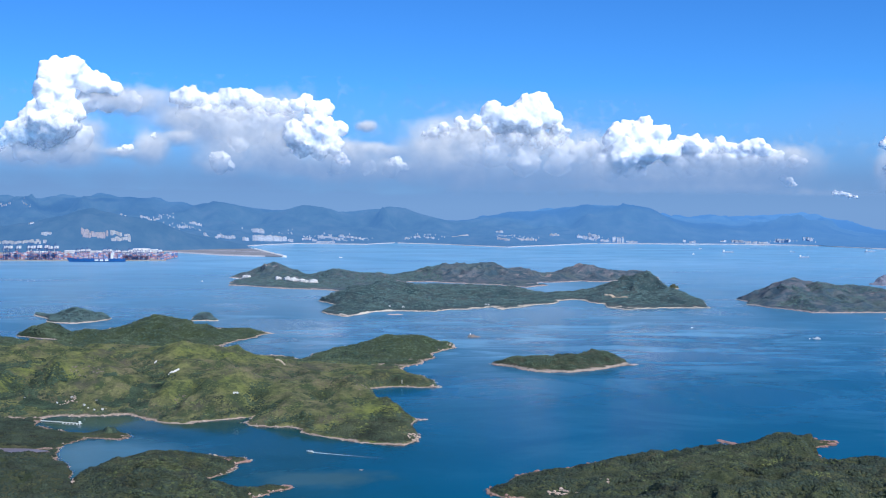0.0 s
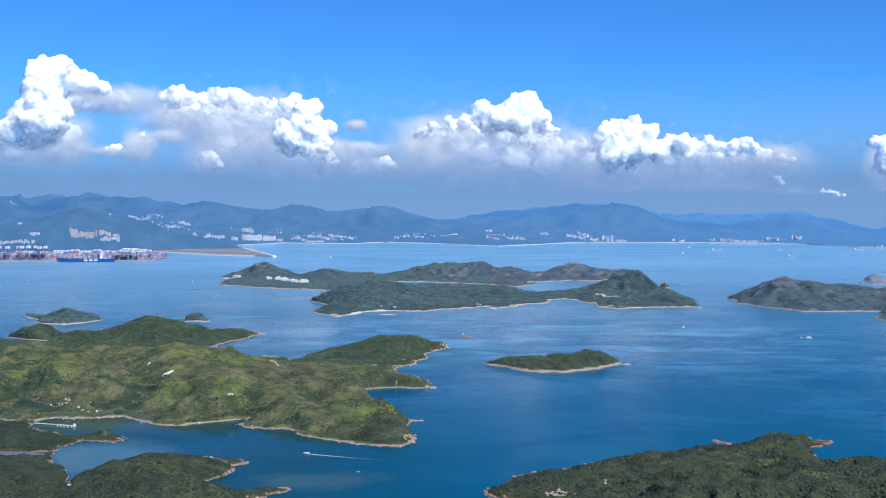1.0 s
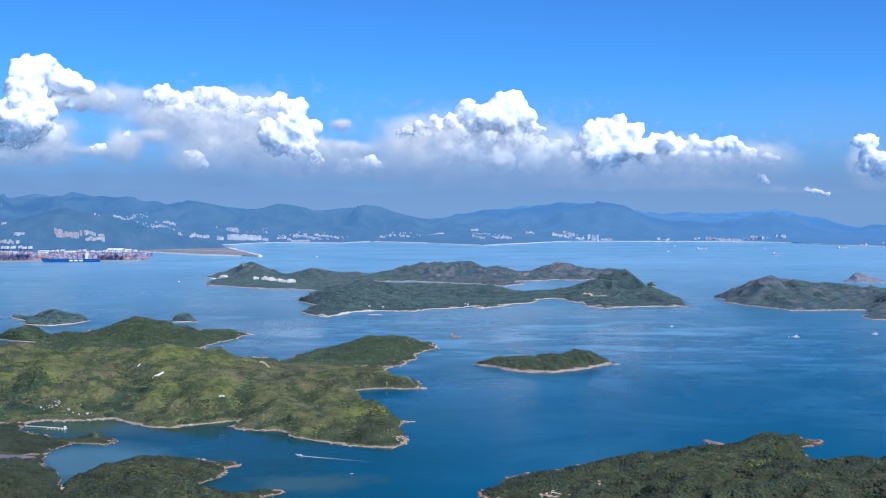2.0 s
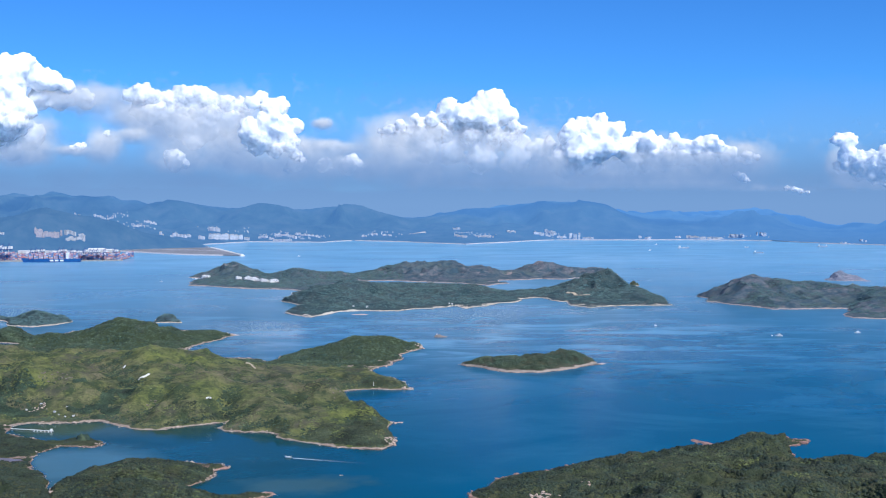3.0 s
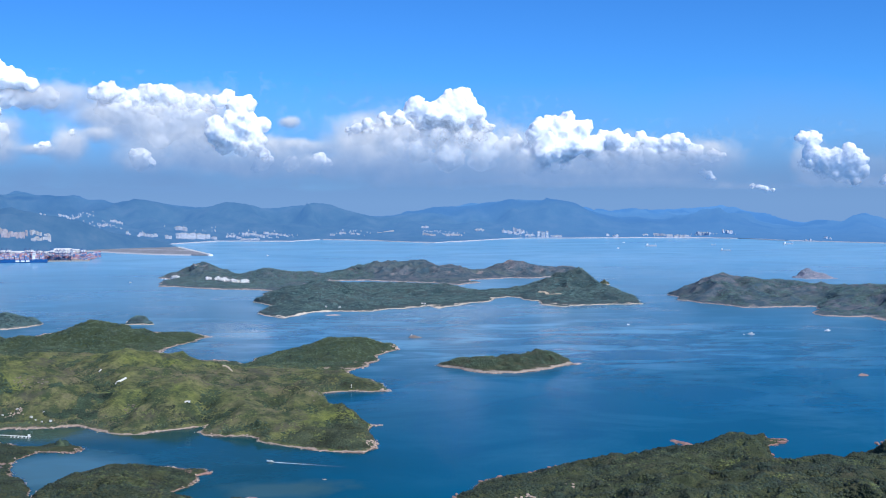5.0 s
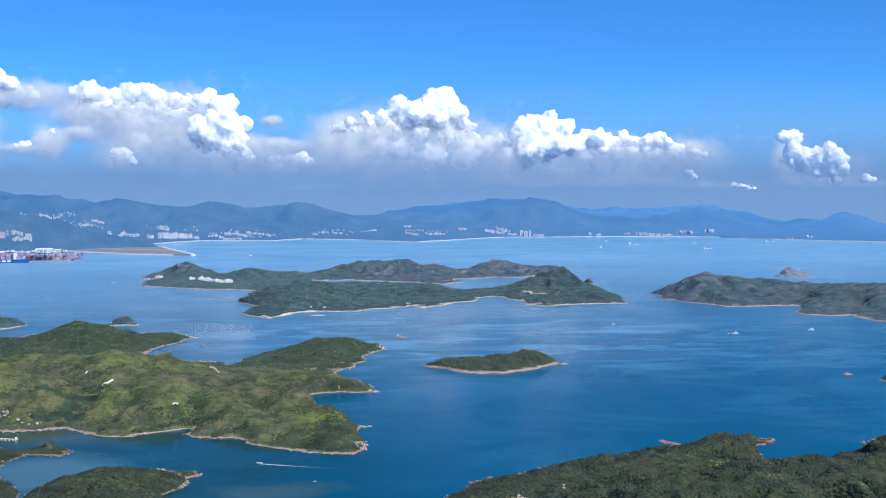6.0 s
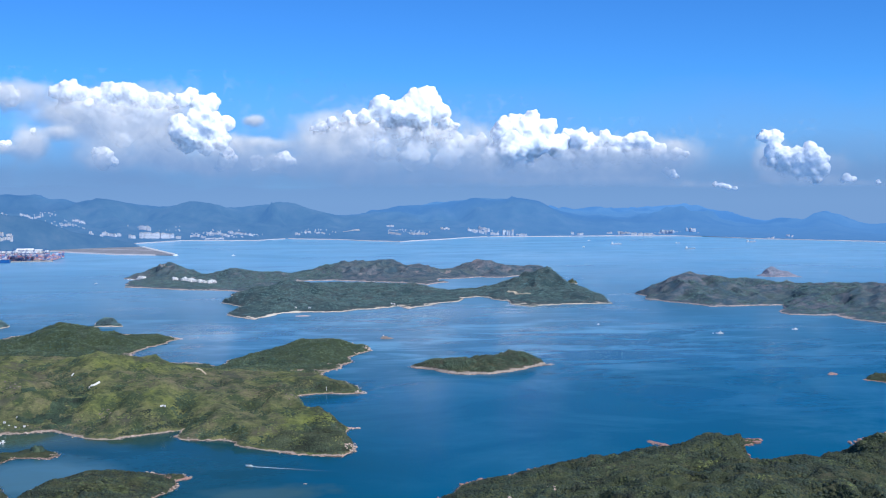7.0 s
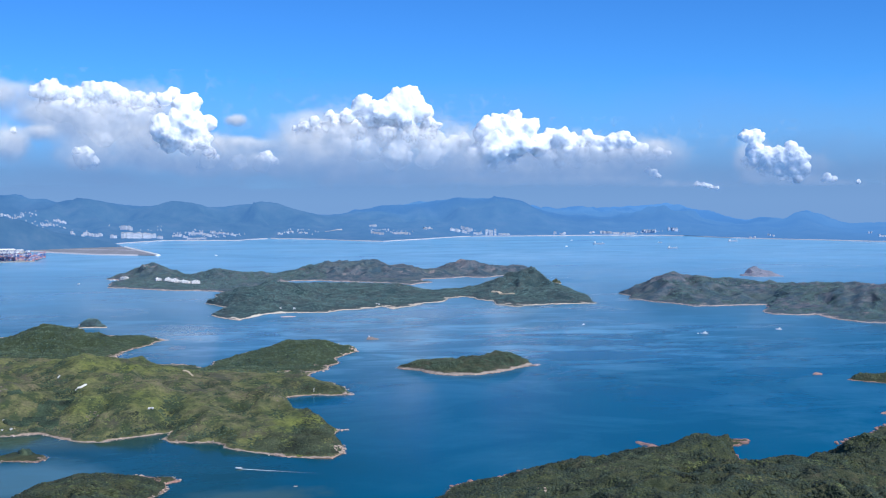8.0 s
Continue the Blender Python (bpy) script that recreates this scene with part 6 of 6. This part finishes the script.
def billows(thing, radius, lobes, material, seed, voxel=4.5):
    """White towers: lobes of given place, height and size, each with swellings and those with smaller ones, fused into one body."""
    rng = np.random.default_rng(seed)
    ball = bmesh.new()
    bmesh.ops.create_icosphere(ball, subdivisions=2, radius=1.0)
    v = np.array([tuple(q.co) for q in ball.verts])
    f = np.array([[q.index for q in t.verts] for t in ball.faces])
    ball.free()
    balls = []
    for x, z, r in lobes:
        c = np.array((x, math.sqrt(radius * radius - x * x) + rng.uniform(-0.3, 0.3) * r, z))
        balls.append((c, r * 1.02))
        for _ in range(22):
            d = rng.normal(0, 1, 3)
            d /= np.linalg.norm(d)
            d[2] = d[2] if d[2] > -0.35 else -0.35
            q = c + d * r * 0.92
            s = r * rng.uniform(0.2, 0.42)
            balls.append((q, s))
            if s > 7:
                for _ in range(5):
                    e = d + rng.normal(0, 0.7, 3)
                    e /= np.linalg.norm(e)
                    balls.append((q + e * s * 0.8, s * rng.uniform(0.28, 0.5)))
    co = np.concatenate([c + v * s for c, s in balls])
    faces = (np.arange(len(balls))[:, None, None] * len(v) + f[None]).reshape(-1, 3)
    ob = sheet("white_tower", co, faces, material, "", "", True, "stuff")
    ob.parent = thing
    fuse = ob.modifiers.new("fuse", "REMESH")
    fuse.mode, fuse.voxel_size, fuse.use_smooth_shade = "VOXEL", voxel, True
    for size, deep in ((70.0, 22.0), (26.0, 14.0), (11.0, 7.0)):
        tex = bpy.data.textures.new("billow", "CLOUDS")
        tex.noise_scale, tex.noise_depth = size, 3
        push = ob.modifiers.new("billow", "DISPLACE")
        push.texture, push.texture_coords, push.strength, push.mid_level = tex, "GLOBAL", deep, 0.5
    ease = ob.modifiers.new("ease", "SMOOTH")
    ease.factor, ease.iterations = 0.5, 2


def cloud(label):
    return tagged(new("cloud"), label, "cloud", "clouds over the mountains")


M_VAPOUR = cumulus_material("cloud_vapour", 110.0, 380.0, 0.62)
west = cloud("towering white cumulus cloud trailing grey vapour")
west_towers = [(-1413, 596, 70), (-1369, 621, 48), (-1452, 543, 52), (-1324, 589, 48), (-1277, 578, 38), (-1419, 511, 66), (-1381, 475, 52), (-1494, 428, 61), (-1427, 420, 75), (-1548, 392, 47), (-1476, 381, 57), (-1602, 362, 43), (-1647, 344, 56), (-1225, 555, 26), (-1401, 412, 48), (-1448, 609, 30)]
billows(west, 4600, west_towers, cumulus_material("west_cumulus", 320.0, 450.0), 40)
billows(west, 4640, [(-1266, 515, 42), (-1172, 514, 36), (-1367, 371, 50), (-1498, 322, 46), (-1427, 328, 42), (-1553, 317, 37), (-1327, 509, 42), (-1221, 521, 34)], M_VAPOUR, 74, 6.0)
thin_cloud(west, 4690, [(-1298, 528, 112, 39), (-1173, 523, 104, 39), (-1389, 398, 73, 51), (-1531, 319, 127, 42), (-1397, 325, 86, 39), (-1129, 347, 48, 52), (-1030, 388, 52, 22), (-1227, 328, 52, 17)], 60, west_towers)
broad = cloud("broad grey cumulus cloud with one brilliant white tower")
broad_towers = [(-971, 534, 43), (-1008, 536, 29), (-926, 521, 37), (-877, 517, 37), (-823, 529, 41), (-769, 533, 41), (-718, 521, 38), (-663, 509, 36), (-613, 499, 33), (-852, 473, 37), (-786, 481, 43), (-712, 469, 38)]
billows(broad, 4620, broad_towers, cumulus_material("broad_cumulus", 400.0, 560.0, 0.8), 41)
broad_crest = [(-523, 528, 24), (-553, 506, 26), (-484, 485, 39), (-450, 494, 31), (-488, 425, 57), (-518, 372, 48), (-540, 337, 28), (-561, 406, 39), (-445, 390, 44), (-389, 421, 26), (-419, 347, 31), (-389, 308, 22), (-574, 372, 26), (-471, 334, 31)]
billows(broad, 4560, broad_crest, cumulus_material("broad_tower", 260.0, 390.0), 42)
billows(broad, 4640, [(-926, 469, 52), (-835, 432, 60), (-743, 425, 65), (-646, 435, 61), (-971, 476, 43), (-616, 375, 57), (-785, 372, 39), (-402, 286, 35), (-293, 273, 31), (-206, 265, 31), (-856, 277, 34), (-680, 452, 52)], M_VAPOUR, 75, 6.0)
thin_cloud(broad, 4700, [(-690, 330, 170, 60), (-480, 320, 110, 60), (-845, 461, 198, 66), (-955, 477, 92, 57), (-648, 460, 133, 80), (-760, 401, 155, 66), (-630, 354, 155, 76), (-411, 299, 134, 49), (-211, 269, 125, 31), (-242, 344, 81, 22), (-296, 437, 31, 16), (-846, 290, 79, 31)], 61, [lobe for lobe in broad_towers if lobe[1] > 495] + broad_crest)
peaked = cloud("peaked white cumulus cloud over a wide grey base")
peaked_towers = [(195, 490, 41), (165, 475, 25), (256, 473, 46), (334, 503, 52), (377, 527, 35), (299, 479, 50), (391, 473, 48), (434, 464, 25), (443, 425, 23), (477, 412, 16), (125, 451, 27), (55, 459, 16), (82, 437, 23), (3, 428, 21), (-41, 411, 21), (-76, 406, 12), (350, 442, 41), (217, 442, 33), (170, 389, 35), (279, 389, 39), (374, 380, 39), (439, 380, 31), (82, 393, 29), (12, 388, 26)]
billows(peaked, 4600, peaked_towers, cumulus_material("peaked_cumulus", 330.0, 460.0), 43)
billows(peaked, 4640, [(144, 389, 53), (253, 389, 57), (340, 367, 61), (437, 363, 52), (34, 389, 44), (-31, 380, 35), (188, 332, 57), (319, 298, 57), (449, 294, 48), (534, 333, 39), (100, 332, 48), (577, 354, 30)], M_VAPOUR, 76, 6.0)
thin_cloud(peaked, 4690, [(142, 395, 195, 66), (25, 359, 120, 84), (-10, 335, 100, 66), (60, 300, 130, 56), (391, 360, 179, 80), (258, 275, 246, 67), (528, 360, 76, 36), (480, 276, 134, 62)], 62, [lobe for lobe in peaked_towers if lobe[1] > 400])
long_bank = cloud("long bank of white cumulus with a flat grey base")
long_bank_towers = [(653, 398, 39), (627, 372, 24), (695, 402, 44), (762, 447, 26), (741, 402, 48), (804, 389, 41), (837, 414, 22), (767, 346, 59), (687, 329, 61), (611, 303, 35), (594, 273, 26), (662, 273, 33), (755, 260, 22), (851, 328, 38), (875, 354, 26)]
billows(long_bank, 4560, long_bank_towers, cumulus_material("bank_cumulus", 225.0, 330.0), 44)
long_bank_crest = [(904, 380, 23), (945, 371, 34), (986, 362, 20), (967, 307, 36), (947, 268, 23), (1043, 370, 23), (1075, 351, 23), (1019, 349, 20), (1135, 354, 28), (1175, 354, 30), (1207, 339, 25), (1100, 342, 20), (1246, 316, 20), (1305, 305, 20), (1332, 298, 12), (974, 341, 31), (917, 345, 23), (1076, 305, 34), (1156, 309, 34), (1227, 296, 25), (1020, 297, 30), (1116, 331, 26), (885, 293, 30)]
billows(long_bank, 4590, long_bank_crest, cumulus_material("bank_crest", 230.0, 350.0), 45)
billows(long_bank, 4640, [(726, 281, 48), (843, 280, 47), (642, 259, 35), (1008, 289, 43), (1097, 297, 43), (1176, 301, 38), (1255, 292, 30), (924, 272, 39), (1313, 291, 21)], M_VAPOUR, 79, 6.0)
thin_cloud(long_bank, 4690, [(763, 297, 190, 70), (1017, 300, 207, 62), (1201, 300, 160, 46), (913, 236, 340, 52), (1313, 300, 65, 22), (1382, 176, 129, 15), (1517, 163, 93, 13)], 63, [lobe for lobe in long_bank_towers + long_bank_crest if lobe[1] > 325])
east = cloud("small white cumulus tower standing apart")
east_towers = [(1616, 363, 25), (1652, 356, 25), (1642, 328, 25), (1635, 297, 23), (1634, 264, 18), (1661, 240, 16), (1723, 294, 28), (1763, 306, 28), (1786, 277, 32), (1741, 264, 30), (1799, 241, 24), (1814, 227, 18), (1762, 272, 30), (1770, 235, 28), (1728, 227, 22), (1784, 203, 18), (1664, 302, 24), (1684, 276, 24), (1706, 262, 24), (1694, 238, 20), (1672, 262, 18), (1700, 288, 22), (1682, 306, 18)]
billows(east, 4600, east_towers, cumulus_material("east_cumulus", 130.0, 260.0), 46, 3.5)
billows(east, 4640, [(1639, 260, 29), (1749, 227, 37), (1791, 207, 28), (1693, 232, 24)], M_VAPOUR, 74, 6.0)
thin_cloud(east, 4680, [(1670, 274, 46, 71), (1698, 250, 44, 50), (1786, 226, 95, 58), (1943, 176, 90, 18)], 64, east_towers)
M_SCRAP = cumulus_material("cloud_scraps", 60.0, 220.0)
for number, (radius, scraps) in enumerate((
        (4640, [(-184, 292, 24), (-211, 283, 18), (-154, 277, 18), (-315, 278, 11), (-432, 262, 17), (-752, 425, 13), (-848, 304, 28), (-877, 316, 17), (-819, 278, 17), (-860, 280, 20), (-1197, 339, 15), (-1220, 332, 11), (-1177, 342, 11), (-1097, 390, 13)]),
        (4640, [(1279, 238, 13), (1298, 226, 16), (1316, 214, 12), (1457, 184, 12), (1480, 178, 14), (1503, 172, 13), (1526, 168, 10)]),
        (4640, [(1901, 203, 14), (1890, 199, 10), (1916, 199, 10), (1999, 189, 10)]))):
    billows(cloud("scattered scraps of white cloud under the cumulus"), radius, scraps, M_SCRAP, 47 + number, 3.0)
